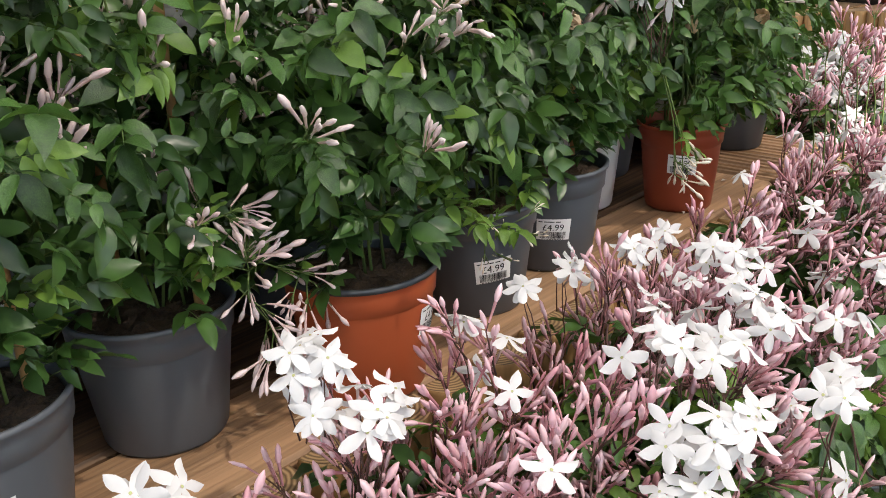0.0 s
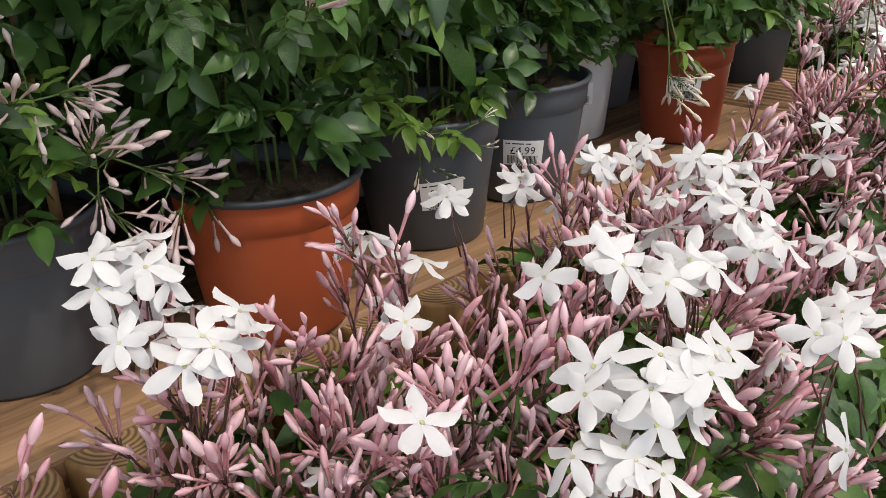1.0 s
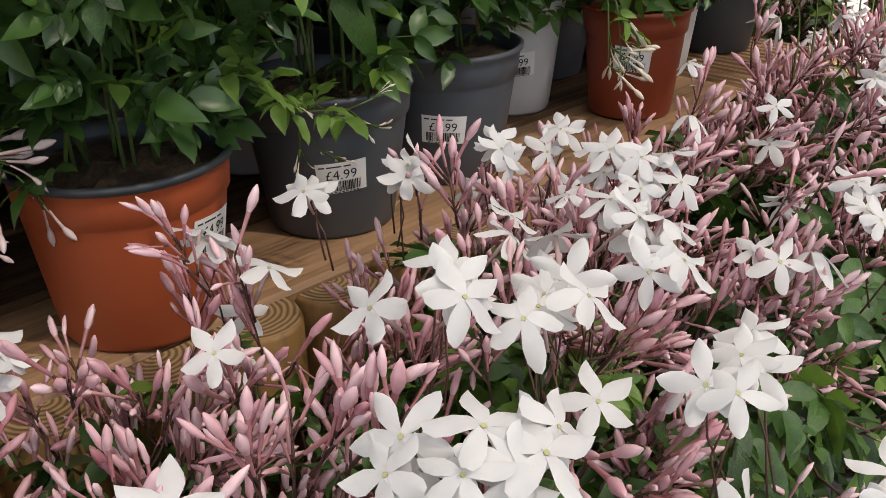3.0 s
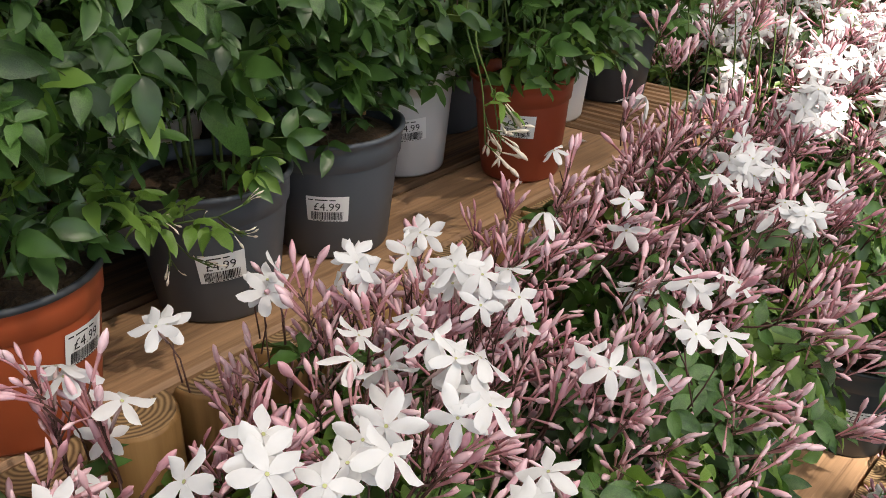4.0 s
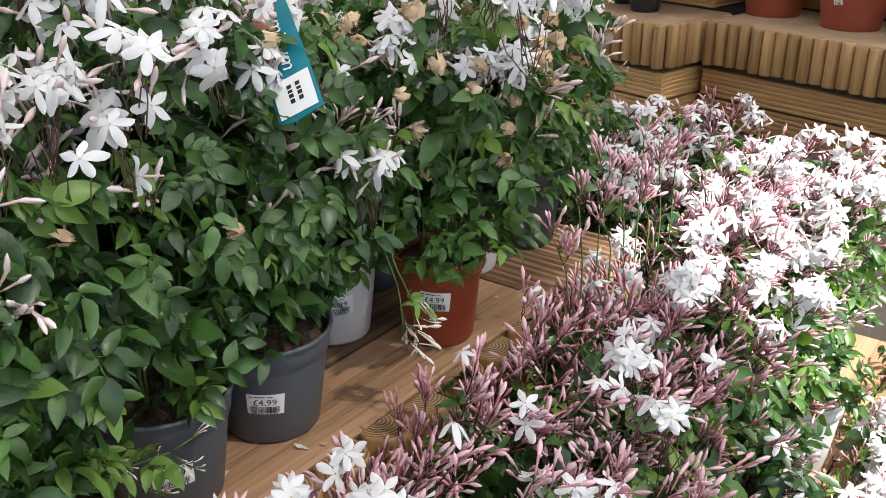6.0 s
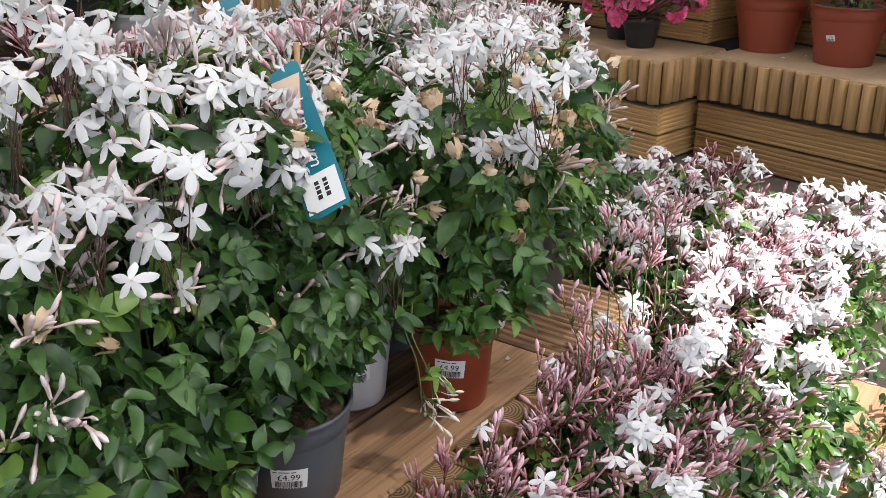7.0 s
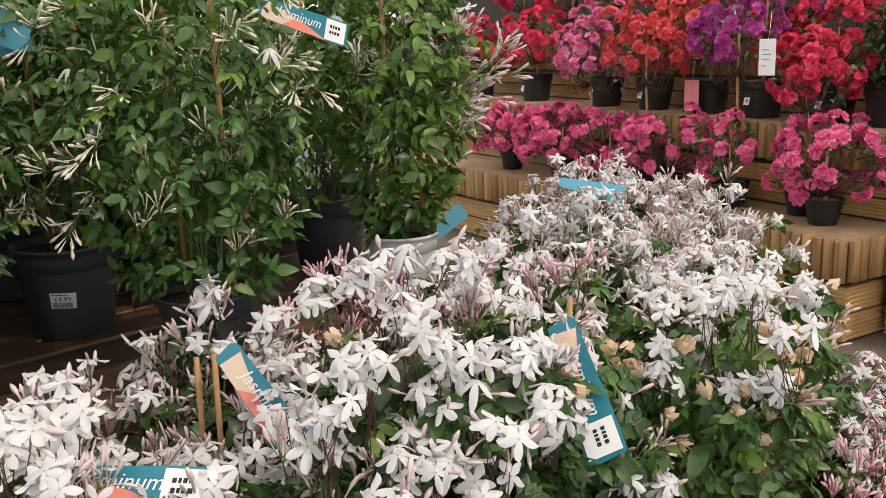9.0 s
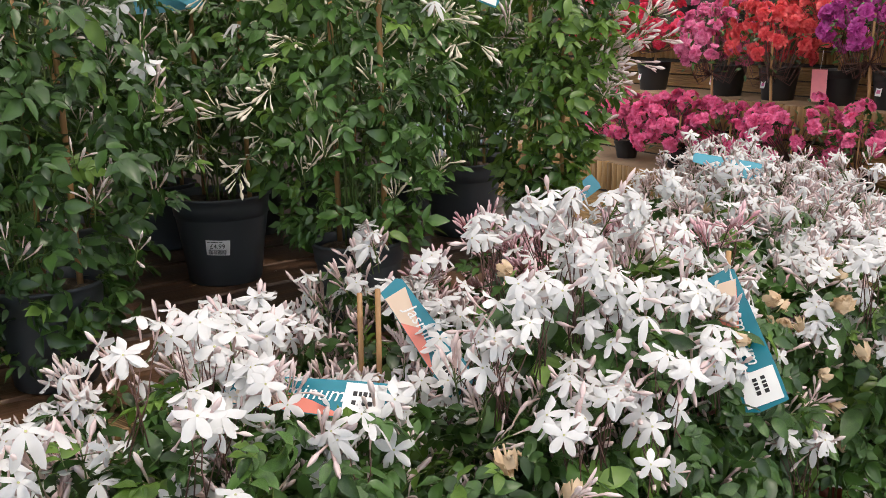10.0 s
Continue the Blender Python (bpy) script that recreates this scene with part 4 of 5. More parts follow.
for i, (p, c, sp) in enumerate((
    ((0.222, 0.592, 0.122), 11, 0.034), ((0.20, 0.662, 0.138), 5, 0.024), ((0.245, 0.668, 0.125), 4, 0.024), ((0.265, 0.745, 0.12), 12, 0.045), ((0.31, 0.66, 0.11), 3, 0.022),
    ((-0.004, 0.640, 0.148), 8, 0.026), ((0.022, 0.622, 0.124), 11, 0.034), ((0.126, 0.791, 0.124), 2, 0.012), ((0.08, 0.76, 0.11), 2, 0.012),
    ((0.545, 1.0, 0.10), 8, 0.028), ((0.535, 1.10, 0.10), 7, 0.026), ((0.43, 0.85, 0.09), 3, 0.02), ((0.46, 0.93, 0.08), 3, 0.02),
    ((-0.075, 0.555, 0.115), 4, 0.018), ((0.20, 0.555, 0.10), 5, 0.022), ((0.36, 0.62, 0.09), 3, 0.02),
    ((0.30, 0.873, 0.11), 9, 0.03), ((0.218, 0.889, 0.112), 4, 0.018), ((0.161, 0.868, 0.108), 3, 0.016), ((0.25, 0.95, 0.10), 3, 0.018), ((0.33, 0.686, 0.10), 3, 0.018), ((0.278, 1.125, 0.300), 9, 0.030),
    ((0.083, 0.895, 0.428), 9, 0.030), ((0.125, 0.843, 0.395), 1, 0.006), ((0.146, 0.887, 0.368), 1, 0.006), ((0.066, 0.860, 0.415), 6, 0.024), ((0.128, 0.926, 0.402), 6, 0.030), ((0.136, 0.922, 0.445), 6, 0.026),
    ((0.10, 0.96, 0.46), 8, 0.034), ((0.093, 0.97, 0.492), 8, 0.034), ((0.138, 0.991, 0.481), 8, 0.030), ((0.059, 0.97, 0.52), 9, 0.040), ((0.027, 1.05, 0.545), 12, 0.045), ((-0.02, 1.03, 0.525), 9, 0.040), ((0.006, 0.894, 0.478), 9, 0.040),
    ((0.03, 0.93, 0.50), 8, 0.036), ((0.178, 0.977, 0.445), 5, 0.024), ((-0.03, 0.95, 0.45), 5, 0.03), ((-0.188, 0.852, 0.483), 9, 0.040), ((-0.203, 0.796, 0.495), 7, 0.040), ((-0.21, 0.722, 0.51), 5, 0.034), ((-0.095, 0.79, 0.425), 4, 0.025),
    ((-0.17, 0.76, 0.465), 5, 0.032), ((-0.16, 0.70, 0.47), 4, 0.034), ((0.399, 1.252, 0.472), 10, 0.042), ((0.35, 1.24, 0.462), 8, 0.036), ((0.43, 1.20, 0.43), 7, 0.034),
)):
    bunch(p, c, sp, 700 + i)

# ---- far staging: azaleas and tubs ----
def blossom(seed):
    """A frilled double blossom of ten broad petals, radius 1, facing z."""
    rng = random.Random(seed)
    v, f = [], []
    for ring, (n, r, lift) in enumerate(((6, 1.0, 0.05), (5, 0.62, 0.3))):
        for p in range(n):
            a = 2 * math.pi * (p + 0.5 * ring + rng.uniform(-0.15, 0.15)) / n
            b = len(v)
            for t, w in ((0.08, 0.1), (0.6, 0.42), (1.0, 0.26)):
                for sd_ in (-1, 1):
                    y = sd_ * w * r
                    v.append((r * t * math.cos(a) - y * math.sin(a), r * t * math.sin(a) + y * math.cos(a), lift * t + 0.35 * t * t * r + rng.uniform(-0.12, 0.12)))
            f += [(b, b + 2, b + 3, b + 1), (b + 2, b + 4, b + 5, b + 3)]
    return Shape(v, f)


BLOSSOM = [blossom(i) for i in range(4)]


def azalea(place, key, colour, label, seed, R=0.2, H=0.3, trunk=0.0, clumps=26, each=8, size=0.026, leaves=160, sticker=False, pot_turn=0.0, cover=0.9):
    """A potted azalea, a bush or a standard on a bare trunk, crowned with clumps of blossom."""
    rng = np.random.default_rng(seed)
    root, rt, h = potted("azalea", label, "plant", place, key, pot_turn, "azaleas")
    cz = h + trunk + H * 0.35
    limbs = []
    if trunk:
        part("trunk", tube([(0, 0, h - 0.02), (0.012, 0.004, h + trunk * 0.5), (0.0, 0.0, h + trunk), (0.005, 0, cz + H * 0.2)], 0.009, 7, 0, 0.7).mesh("trunk", (CANE,)), None, root, "bare woody stem")
    bp, bd, lp, ld = [], [], [], []
    for c in range(clumps):
        z = rng.uniform(-0.55, 1.0)
        a = rng.uniform(0, 2 * math.pi)
        q = math.sqrt(max(0, 1 - z * z))
        o = np.array((q * math.cos(a), q * math.sin(a), z))
        p = o * np.array((R, R, H * 0.6)) * rng.uniform(0.72, 1.08) + np.array((0, 0, cz))
        limbs.append(tube([(0, 0, h + trunk * 0.9 - 0.01), tuple(p * 0.55 + np.array((0, 0, cz)) * 0.2), tuple(p)], 0.003, 3, 0, 0.5))
        if rng.random() < cover:
            for k_ in range(each):
                d = unit(o + rng.normal(0, 0.6, 3))
                bp.append(p + d * size * 1.25)
                bd.append(d)
        for k_ in range(leaves // clumps):
            d = unit(o + rng.normal(0, 0.8, 3))
            lp.append(p * rng.uniform(0.75, 1.0) + np.array((0, 0, cz)) * 0.1 + rng.normal(0, 0.015, 3))
            ld.append(d)
    ms = frames(np.array(bp), np.array(bd), rng.normal(0, 1, (len(bp), 3)), size * rng.uniform(0.75, 1.15, len(bp)), 2)
    pk = rng.integers(0, 4, len(bp))
    part("blossom", stamped("blossom", [(BLOSSOM[i], ms[pk == i]) for i in range(4)], (AZ[colour],)), None, root, kind="stuff")
    ms = frames(np.array(lp), np.array(ld), rng.normal(0, 1, (len(lp), 3)) + np.array((0, 0, 1)), 0.04 * rng.uniform(0.7, 1.2, len(lp)), 1)
    pk = rng.integers(0, 3, len(lp))
    part("foliage", stamped("foliage", [(BLADE[i], ms[pk == i]) for i in range(3)], (LEAF,)), None, root, kind="stuff")
    part("branch_tangle", stamped("branch_tangle", [(t_, np.eye(4)[None]) for t_ in limbs], (STEM,)), None, root, kind="stuff")
    if sticker:
        st = slab(-0.02, 0.02, -0.025, 0.025, 0.0).moved(Matrix.Translation((0, 0, 0)))
        r = rt * 0.90
        m = Matrix.Translation((0, 0, h * 0.5)) @ Matrix.Rotation(EAX - math.pi / 2 + radians(rng.uniform(-15, 25)), 4, "Z") @ Matrix.Translation((r + 0.003, 0, 0)) @ Matrix.Rotation(radians(90), 4, "Z") @ Matrix.Rotation(radians(78), 4, "X")
        part("sticker", Shape.joined([st, slab(-0.012, 0.012, -0.012, 0.006, 0.0006, 1)]).mesh("sticker", (PAPER, AZ["lilac"]), False), None, root, "white sticker with a faded square", m=m)
    return root


for i, (sv, col, R, H, tr, cl) in enumerate(((-6.1, "red", 0.24, 0.34, 0.08, 30), (-5.41, "red", 0.24, 0.36, 0.08, 34), (-4.68, "lilac", 0.25, 0.34, 0.10, 34), (-4.25, "coral", 0.27, 0.40, 0.10, 42), (-3.82, "coral", 0.27, 0.40, 0.12, 42), (-3.45, "purple", 0.24, 0.34, 0.24, 24), (-3.02, "red", 0.25, 0.42, 0.04, 46))):
    azalea(far(sv, 0.66, FT2), "black", col, "azalea covered in %s blossom in a black pot" % {"red": "crimson", "lilac": "lilac-pink", "coral": "coral-red", "purple": "purple"}[col], 500 + i, R * 1.1, H, tr, int(cl * 1.5), 8, 0.027, 260, True)
for i, (sv, R, H, cl, cov) in enumerate(((-5.1, 0.24, 0.30, 36, 1), (-4.58, 0.27, 0.31, 46, 1), (-4.15, 0.24, 0.30, 34, 0.95), (-3.69, 0.25, 0.34, 34, 0.9), (-3.27, 0.15, 0.32, 9, 0.8), (-2.72, 0.25, 0.36, 42, 0.92))):
    azalea(far(sv, 0.22, FT1), "bowl", "pink", "bushy azalea with bright pink double blossom", 520 + i, R, H, 0.02, int(cl * 1.4), 8, 0.026, 240, False, cover=cov)
for i, (sv, col, tr) in enumerate(((-4.45, "lilac", 0.50), (-3.98, "coral", 0.52), (-3.34, "purple", 0.60), (-2.92, "red", 0.42))):
    azalea(far(sv, 0.33, FT1), "bowl", col, "standard azalea on a bare stem", 540 + i, 0.21, 0.30, tr, 40, 8, 0.026, 160)
for i, (sv, col) in enumerate(((-6.2, "red"), (-5.6, "red"), (-5.1, "pink"), (-4.6, "coral"), (-4.1, "coral"), (-3.6, "purple"), (-3.0, "red"))):
    azalea(far(sv, 1.15, FT3), "black", col, "azalea in blossom on the highest step", 560 + i, 0.26, 0.34, 0.06, 40, 8, 0.027, 160, True)


def shrub(place, key, label, seed, R, H, white=40, price=None):
    """A potted shrub of narrow leaves with small white flowers."""
    rng = np.random.default_rng(seed)
    root, rt, h = potted("shrub", label, "plant", place, key, 0, "", price, math.degrees(EAX) - 90)
    n = 900
    o = unit(rng.normal(0, 1, (n, 3)))
    p = o * np.array((R, R, H * 0.5)) * rng.uniform(0.35, 1.05, (n, 1)) + np.array((0, 0, h + H * 0.5))
    ms = frames(p, o + rng.normal(0, 0.6, (n, 3)), rng.normal(0, 1, (n, 3)) + np.array((0, 0, 1)), 0.045 * rng.uniform(0.6, 1.2, n), 1)
    part("foliage", stamped("foliage", [(BLADE[i], ms[i::3]) for i in range(3)], (LEAF,)), None, root, kind="stuff")
    ms = frames(p[:white] * np.array((1.05, 1.05, 1)), o[:white], rng.normal(0, 1, (white, 3)), rng.uniform(0.8, 1.2, white), 2)
    part("bloom", stamped("bloom", [(FLOWERS[0], ms)], (PETAL, THROAT, TUBE_PALE)), None, root, "small white star flowers", kind="stuff")
    st = [tube([(0.02 * math.cos(i), 0.02 * math.sin(i), h - 0.03), (0.05 * math.cos(i), 0.05 * math.sin(i), h + H * 0.4), (0.5 * R * math.cos(i), 0.5 * R * math.sin(i), h + H * 0.8)], 0.004, 4, 0, 0.5) for i in range(7)]
    part("branch_tangle", stamped("branch_tangle", [(t_, np.eye(4)[None]) for t_ in st], (STEM,)), None, root, kind="stuff")
    return root


shrub(far(-2.30, 0.58, FT1), "tub", "shrub with small white flowers in a large terracotta tub", 600, 0.24, 0.75, 60)
shrub(far(-1.92, 0.54, FT1), "tub", "narrow-leaved shrub in a large terracotta tub", 601, 0.24, 0.6, 20, 3)
shrub(far(-2.72, 0.66, FT2), "black", "sparse young shrub in a black pot", 602, 0.12, 0.4, 10)
shrub(far(-1.45, 0.58, FT1), "tub", "leafy shrub in a large terracotta tub", 603, 0.24, 0.6, 20)

# hanging tags on the azaleas
for place, material, w_, h_, lab in ((far(-2.93, 0.05, 0.59), TAGWHITE, 0.075, 0.16, "white hanging price card with faint writing"), (far(-3.80, 0.50, 0.36), PINKTAG, 0.085, 0.17, "pink hanging picture tag on a black pot")):
    t_ = rig("hanging_tag", lab, "tag", place, "hanging tags")
    t_.matrix_basis = Matrix.Translation(place) @ Matrix.Rotation(EAX + radians(18), 4, "Z")
    part("card", box(w_, 0.003, h_, 0.001), material, t_)
    part("string", tube([(0, 0, h_ / 2 - 0.01), (0.004, 0.01, h_ / 2 + 0.05), (0, 0.03, h_ / 2 + 0.12)], 0.0012, 4).mesh("string", (TAGWHITE,)), None, t_)
    if material is TAGWHITE:
        for b_, z_ in ((0.03, 0.03), (0.045, 0.01), (0.038, -0.01), (0.02, -0.04)):
            line = slab(-0.025, -0.025 + b_, z_, z_ + 0.004, 0).moved(Matrix.Translation((0, -0.0022, 0)) @ Matrix.Rotation(math.pi / 2, 4, "X"))
            part("writing_line", line.mesh("writing_line", (PENCIL,), False), None, t_, "faint grey writing")

# ---- long shoots that arch out of the crowns ----
def shoot(points, tone, seed, ends=4, buds=6, leaves=3, droop=(0, 0, 0.3), leafsize=0.035, scale=1.0):
    """A thin arching shoot with side twigs of narrow buds and a few leaves, belonging to the nearest plant."""
    rng = np.random.default_rng(seed)
    p0 = Vector(points[0])
    host = min(HOSTS, key=lambda o: (o.matrix_basis.translation.xy - p0.xy).length + (0 if -0.05 < p0.z - o.matrix_basis.translation.z < 0.7 else 9))
    base = np.array(host.matrix_basis.translation)
    pts = np.array([np.array(p) - base for p in points])
    t = np.linspace(0, len(pts) - 1, 12)
    path = np.stack([np.interp(t, range(len(pts)), pts[:, i]) for i in range(3)], -1)
    path[1:-1] = (path[:-2] + 2 * path[1:-1] + path[2:]) / 4
    twigs, bp, bd = [tube(path, 0.0011, 4, 0, 0.6)], [], []
    for e_ in range(ends):
        i = 11 - rng.integers(0, 6) if e_ else 11
        d = unit(path[min(11, i)] - path[max(0, i - 2)] + rng.normal(0, 0.012, 3) + np.array(droop) * 0.01)
        q = path[i] + d * rng.uniform(0.01, 0.025)
        twigs.append(tube([path[i], q], 0.0007, 3))
        for k_ in range(buds):
            dr = unit(d + rng.normal(0, 0.5, 3) + np.array(droop) * 0.6)
            f = q + dr * 0.008 - d * rng.uniform(0, 0.012)
            twigs.append(tube([q - d * 0.006, f], 0.0005, 3))
            bp.append(f)
            bd.append(dr)
    ms = frames(np.array(bp), np.array(bd), rng.normal(0, 1, (len(bp), 3)), scale * rng.uniform(0.55, 1.0, len(bp)), 2)
    for i in range(len(bp)):
        part("bud", BUD_MESH[tone][rng.integers(0, 4)], None, host, m=Matrix(ms[i]))
    for i in range(leaves):
        j = rng.integers(2, 10)
        m = frames(path[j], rng.normal(0, 1, 3) + np.array((0.3, -0.5, 0)), (0, 0, 1), leafsize * rng.uniform(0.7, 1.3), 1)[0]
        part("leaf", LEAF_MESH["fresh"][rng.integers(0, 6)], None, host, m=Matrix(m))
    part("shoot", stamped("shoot", [(s_, np.eye(4)[None]) for s_ in twigs], (STEM_GREEN,)), None, host, "thin arching shoot")


shoot([(-0.13, 0.76, 0.20), (-0.10, 0.735, 0.195), (-0.08, 0.755, 0.197)], "blush", 800, 5, 6, 2)
shoot([(-0.12, 0.77, 0.17), (-0.09, 0.75, 0.165), (-0.070, 0.763, 0.152)], "blush", 801, 5, 6, 2)
shoot([(-0.11, 0.775, 0.15), (-0.08, 0.765, 0.14), (-0.060, 0.776, 0.100)], "blush", 802, 5, 5, 2, (0, 0, -0.4))
shoot([(-0.10, 0.79, 0.16), (-0.06, 0.79, 0.145), (-0.034, 0.810, 0.122)], "blush", 803, 5, 5, 2, (0, 0, -0.2))
shoot([(0.29, 1.20, 0.22), (0.287, 1.14, 0.205), (0.303, 1.153, 0.155), (0.307, 1.159, 0.095)], "cream", 804, 4, 3, 1, (0.2, -0.1, -0.5))
shoot([(0.30, 1.21, 0.20), (0.295, 1.15, 0.19), (0.313, 1.166, 0.14), (0.318, 1.172, 0.108)], "cream", 805, 3, 3, 1, (0.2, -0.1, -0.5))
shoot([(0.06, 0.92, 0.16), (0.07, 0.875, 0.158), (0.09, 0.893, 0.142), (0.107, 0.914, 0.102)], "cream", 806, 4, 3, 5, (0, 0, -0.1), 0.03, 0.4)
shoot([(0.06, 0.93, 0.14), (0.09, 0.90, 0.130), (0.123, 0.934, 0.122)], "cream", 807, 4, 3, 5, (0, 0, 0.2), 0.03, 0.4)
for i in range(9):
    shoot([(-0.06 + 0.004 * i, 1.69, 0.55 + 0.010 * i), (-0.01 + 0.005 * i, 1.675, 0.62 + 0.008 * i), (0.04 + 0.022 * (i % 4), 1.66, 0.62 + 0.030 * (i % 5))], "blush", 830 + i, 4, 4, 3, (0.6, -0.1, 0.5), 0.04, 1.1)
rngs = random.Random(21)
for i in range(22):
    cx, cy, r0 = ((-0.263, 1.363, 0.10), (-0.563, 1.566, 0.12), (-0.243, 1.97, 0.10))[i % 3]
    a = radians(rngs.uniform(-170, -10))
    z0 = 0.31 + rngs.uniform(0.24, 0.52)
    sx, sy = math.cos(a), math.sin(a)
    shoot([(cx + r0 * 0.6 * sx, cy + r0 * 0.6 * sy, z0), (cx + r0 * 1.1 * sx, cy + r0 * 1.1 * sy, z0 + 0.05), (cx + r0 * 1.6 * sx, cy + r0 * 1.6 * sy, z0 + rngs.uniform(-0.05, 0.06))], "cream", 850 + i, 4, 4, 3, (0.4 * sx, 0.4 * sy, 0.1), 0.04, 0.95)
# long hanging leaves of the jasmine in the grey pots
for i, (p, d, sz) in enumerate((((0.075, 0.985, 0.262), (0.45, -0.2, -0.25), 0.075), ((0.095, 0.985, 0.245), (0.5, -0.1, -0.75), 0.085), ((0.10, 0.98, 0.212), (0.55, -0.1, -0.8), 0.080), ((0.118, 1.13, 0.245), (0.6, -0.1, -0.75), 0.095), ((0.045, 0.965, 0.235), (0.2, -0.3, -0.8), 0.075), ((0.205, 1.15, 0.185), (-0.05, -0.2, -0.9), 0.060), ((0.19, 1.14, 0.165), (-0.6, -0.3, -0.5), 0.045), ((0.02, 0.93, 0.20), (-0.5, -0.35, 0.1), 0.07), ((-0.09, 0.80, 0.27), (-0.3, -0.3, -0.8), 0.07))):
    host = min(HOSTS, key=lambda o: (o.matrix_basis.translation - Vector((p[0], p[1] + 0.06, 0.0))).length)
    m = frames(np.array(p) - np.array(host.matrix_basis.translation), d, (0.1, -0.75, 0.65), sz, 1)[0]
    part("leaf", BLADE_MESH[2 if i % 3 else 0], None, host, "long drooping glossy leaf", m=Matrix(m))
for i in range(9):
    u = 1.28 + 0.035 * i
    b0 = at(u, 0.42, 0.05)
    shoot([tuple(b0), tuple(at(u + 0.01, 0.425, 0.11)), tuple(at(u + 0.02 * (i % 3 - 1), 0.43, 0.165 + 0.02 * (i % 3)))], "pink", 810 + i, 3, 6, 0, (0.3, -0.1, 0.6))

# ---- plant tags ----
def tag(tip, foot, side, label="glossy plant tag in teal and coral with a white corner", narrow=0.026, wide=0.034, plain=False):
    """A tapering printed tag from tip to foot, its letters' tops towards side."""
    tip, foot, side = Vector(tip), Vector(foot), Vector(side)
    x = (foot - tip)
    L = x.length
    x.normalize()
    y = (side - x * side.dot(x)).normalized()
    z = x.cross(y)
    m = Matrix((x, y, z)).transposed().to_4x4()
    m.translation = tip
    root = rig("plant_tag", label, "plant tag", tip, "plant tags")
    root.matrix_basis = m

    def w(t):
        return narrow + (wide - narrow) * min(1, t / L * 1.15)
    pts = [(0, 0.3 * narrow), (0.02 * L, -narrow / 2), (L * 0.82, -w(L) / 2), (L * 0.97, -w(L) / 2), (L, -0.2 * w(L)), (L * 0.985, w(L) / 2), (L * 0.8, w(L) / 2), (0.03 * L, narrow / 2)]
    bm = bmesh.new()
    vs = [bm.verts.new((a, b, 0.0)) for a, b in pts]
    f = bm.faces.new(vs)
    r = bmesh.ops.extrude_face_region(bm, geom=[f])
    bmesh.ops.translate(bm, vec=(0, 0, -0.0006), verts=[v for v in r["geom"] if isinstance(v, bmesh.types.BMVert)])
    bmesh.ops.recalc_face_normals(bm, faces=bm.faces)
    card = part("card", bm, SKYBLUE if plain else TEAL, root)
    if plain:
        return root
    lower = Shape([(0.10 * L, -w(0.1 * L) / 2 + 0.0006, 0), (0.77 * L, -w(0.8 * L) / 2 + 0.0006, 0), (0.55 * L, -0.004, 0), (0.12 * L, w(0.1 * L) / 2 - 0.003, 0)], [(0, 1, 2, 3)])
    part("coral_print", lower.moved(Matrix.Translation((0, 0, 0.0003))).mesh("coral_print", (CORAL,)), None, card, "coral part of the print")
    up = Shape([(0.08 * L, -w(0.08 * L) / 2 + 0.0006, 0), (0.30 * L, -w(0.3 * L) / 2 + 0.0006, 0), (0.42 * L, -0.001, 0), (0.10 * L, w(0.1 * L) / 2 - 0.002, 0)], [(0, 1, 2, 3)])
    part("peach_print", up.moved(Matrix.Translation((0, 0, 0.0006))).mesh("peach_print", (PEACH,)), None, card, "peach part of the print")
    q = w(L) * 0.86
    part("white_print", slab(0.965 * L - 0.034, 0.965 * L, -q / 2, q / 2, 0.0009).mesh("white_print", (TAGWHITE,)), None, card, "white square with a small dark mark")
    bars = [slab(0.965 * L - 0.027 + dx, 0.965 * L - 0.027 + dx + wd, yy, yy + 0.0042, 0.0012) for yy in (0.003, -0.005) for dx, wd in ((0.0, 0.0035), (0.0048, 0.0026), (0.0085, 0.0035), (0.0132, 0.004))]
    part("mark", Shape.joined(bars).mesh("mark", (INK,), False), None, card, "dark lettering bars")
    wd = lettering("Jasminum", 0.0185).moved(Matrix.Translation((0.24 * L, -0.003, 0.0010)))
    wd.v[:, 0] += 0.25 * (wd.v[:, 1])
    part("word", wd.mesh("word", (TAGWHITE,), False), None, card, "white slanting plant name")
    return root


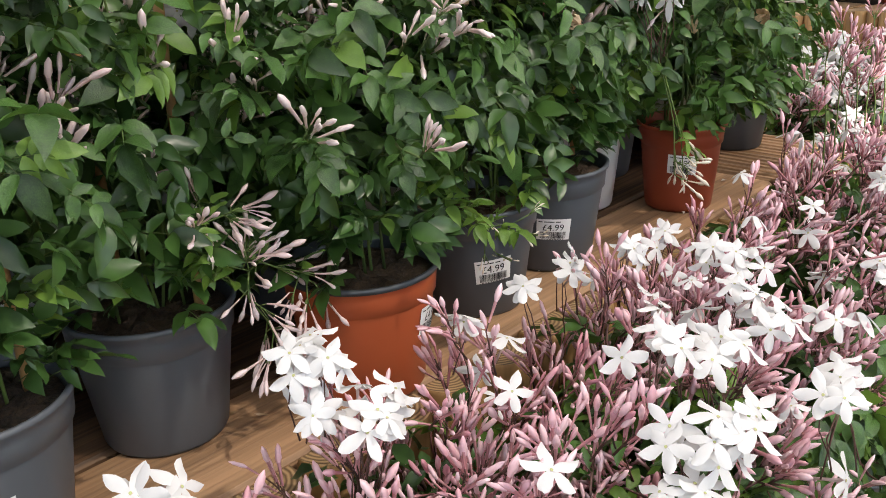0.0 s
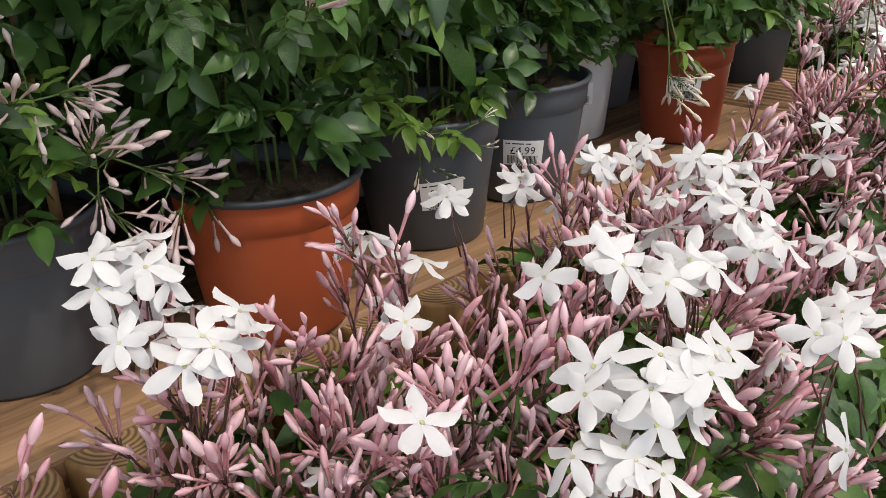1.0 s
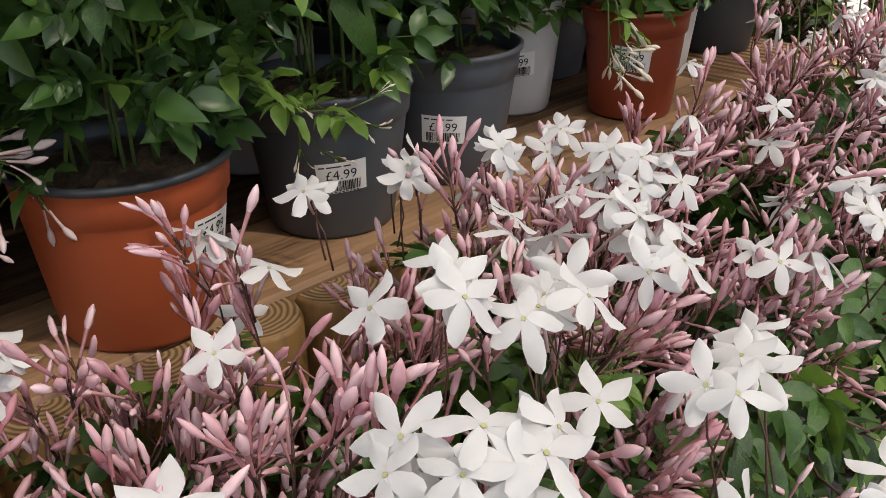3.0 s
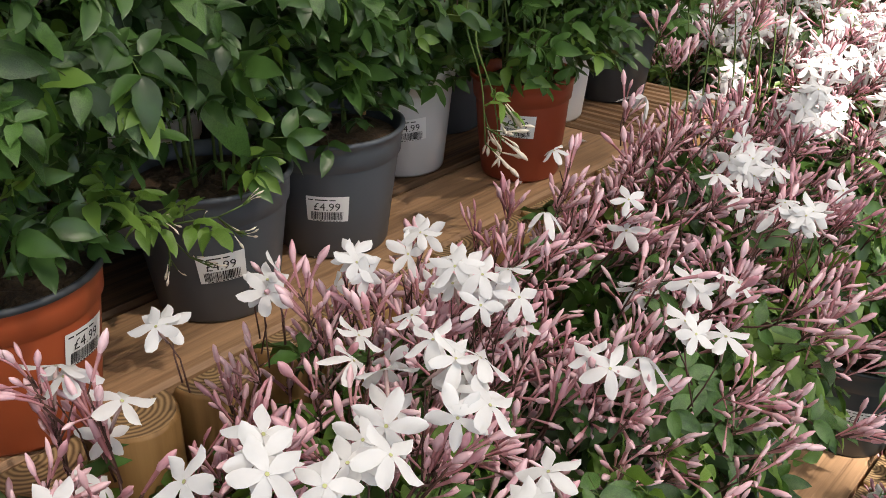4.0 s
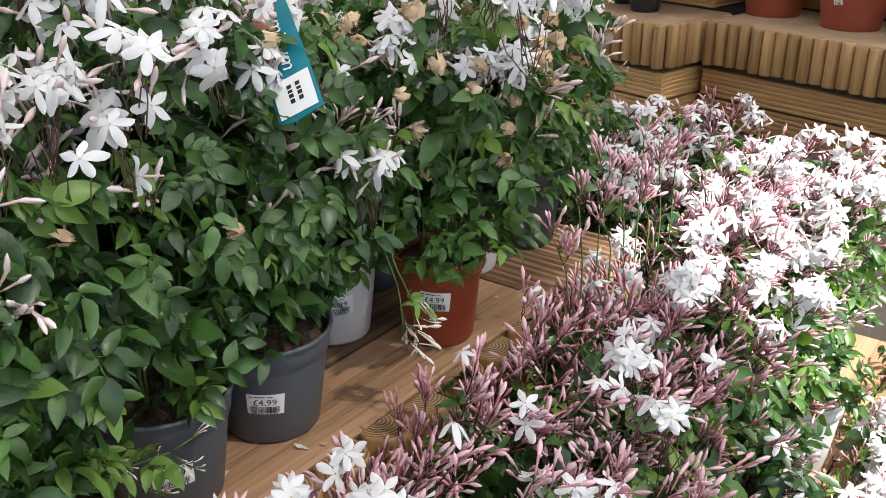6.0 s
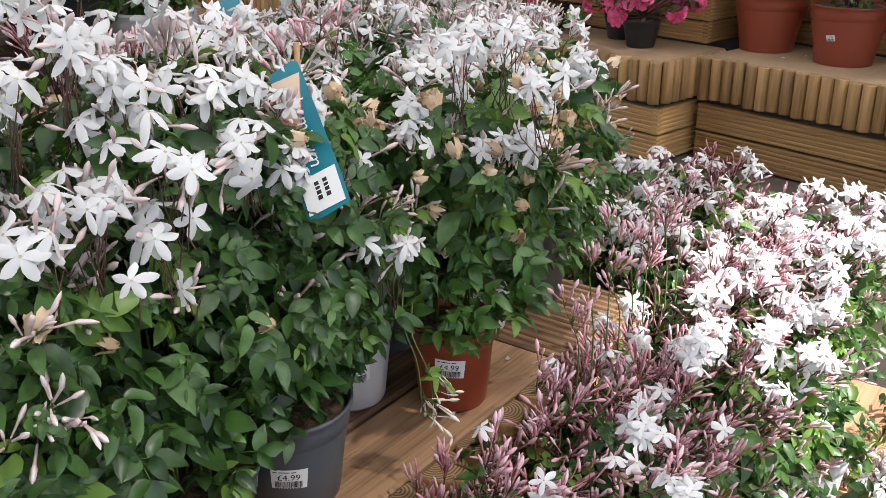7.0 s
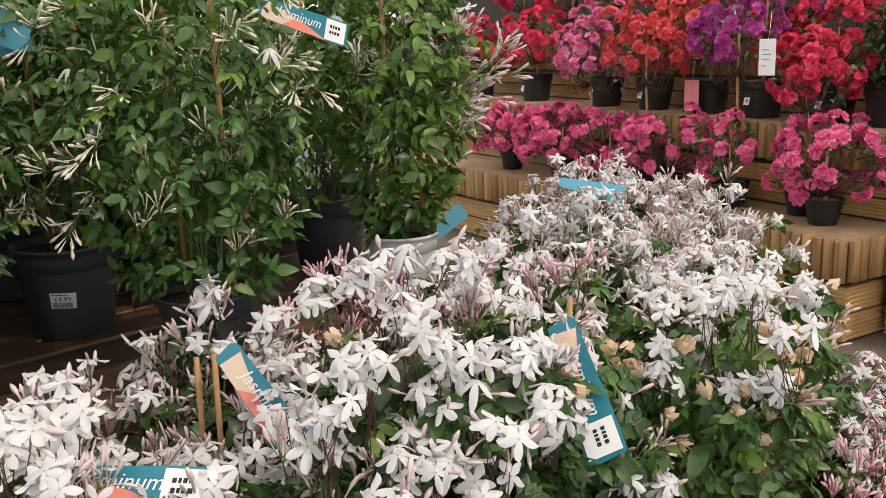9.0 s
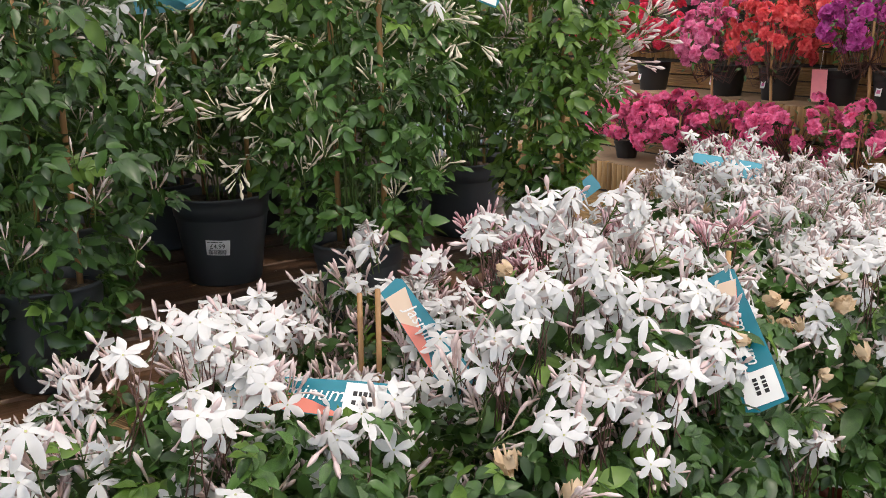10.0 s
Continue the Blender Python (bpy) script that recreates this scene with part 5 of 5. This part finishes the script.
tag((0.187, 1.150, 0.460), (0.230, 1.045, 0.358), (0.017, 0.008, 0.022), narrow=0.030, wide=0.041)
tag((-0.222, 0.862, 0.420), (-0.080, 0.870, 0.413), (0.0, 0.55, 0.5))
tag((-0.137, 1.072, 0.455), (-0.052, 1.030, 0.362), (0.5, 0.25, 0.6))
tag((-0.205, 1.47, 0.79), (-0.105, 1.58, 0.745), (0.12, 0.2, 0.8))
tag((-0.60, 1.42, 0.75), (-0.52, 1.47, 0.77), (0.0, 0.1, 1), plain=True, label="light blue back of a plant tag", wide=0.06, narrow=0.05)
tag((-0.585, 1.39, 0.80), (-0.50, 1.43, 0.75), (0.2, 0.1, 1), plain=True, label="light blue back of a plant tag")
tag((-0.06, 2.04, 0.345), (0.01, 2.08, 0.40), (-0.2, 0.1, 0.5), plain=True, label="light blue back of a plant tag")
tag((0.20, 2.22, 0.43), (0.34, 2.20, 0.40), (0.1, 0.5, 0.4), plain=True, label="light blue back of a plant tag", wide=0.05)

for place, top in (((0.196, 1.178, 0.115), 0.475), ((-0.16, 1.10, 0.11), 0.44), ((-0.185, 1.115, 0.11), 0.43)):
    host = min(HOSTS, key=lambda o: (o.matrix_basis.translation.xy - Vector(place).xy).length + (0 if abs(o.matrix_basis.translation.z) < 0.05 else 9))
    foot = Vector(place) - host.matrix_basis.translation
    part("cane", tube([tuple(foot), (foot.x, foot.y, (foot.z + top) / 2), (foot.x + 0.002, foot.y, top)], 0.0030, 8).mesh("cane", (CANE,)), None, host, "thin bamboo cane")

# ---- litter on the boards ----
LITTER = [Shape([(0, 0, 0), (0.012, 0.004, 0.002), (0.018, 0, 0.0035), (0.012, -0.004, 0.001)], [(0, 1, 2, 3)]).mesh("fallen_petal", (m_,)) for m_ in (PETAL, DEAD)]
rngp = random.Random(77)
for i in range(46):
    if i < 12:
        p = at(rngp.uniform(0.5, 1.4), rngp.uniform(0.53, 0.60), TIER2 + 0.0012)
    elif i < 26:
        p = at(rngp.uniform(0.6, 1.3), rngp.uniform(1.12, 1.5), TIER3 + 0.0012)
    else:
        p = far(rngp.uniform(-2.3, -1.2), rngp.uniform(0.42, 0.62), FT1 + 0.0012)
    ob = part("fallen_petal", LITTER[i % 2 if i < 26 else 0], None, None, m=Matrix.Translation(p) @ Matrix.Rotation(rngp.uniform(0, 6.28), 4, "Z") @ Matrix.Scale(rngp.uniform(0.6, 1.1) * (1.5 if i >= 26 else 1), 4))
    tagged(ob, "fallen white petal on the boards" if i >= 26 or i % 2 == 0 else "dried tan petal lying on the boards", "petal", "fallen petals")
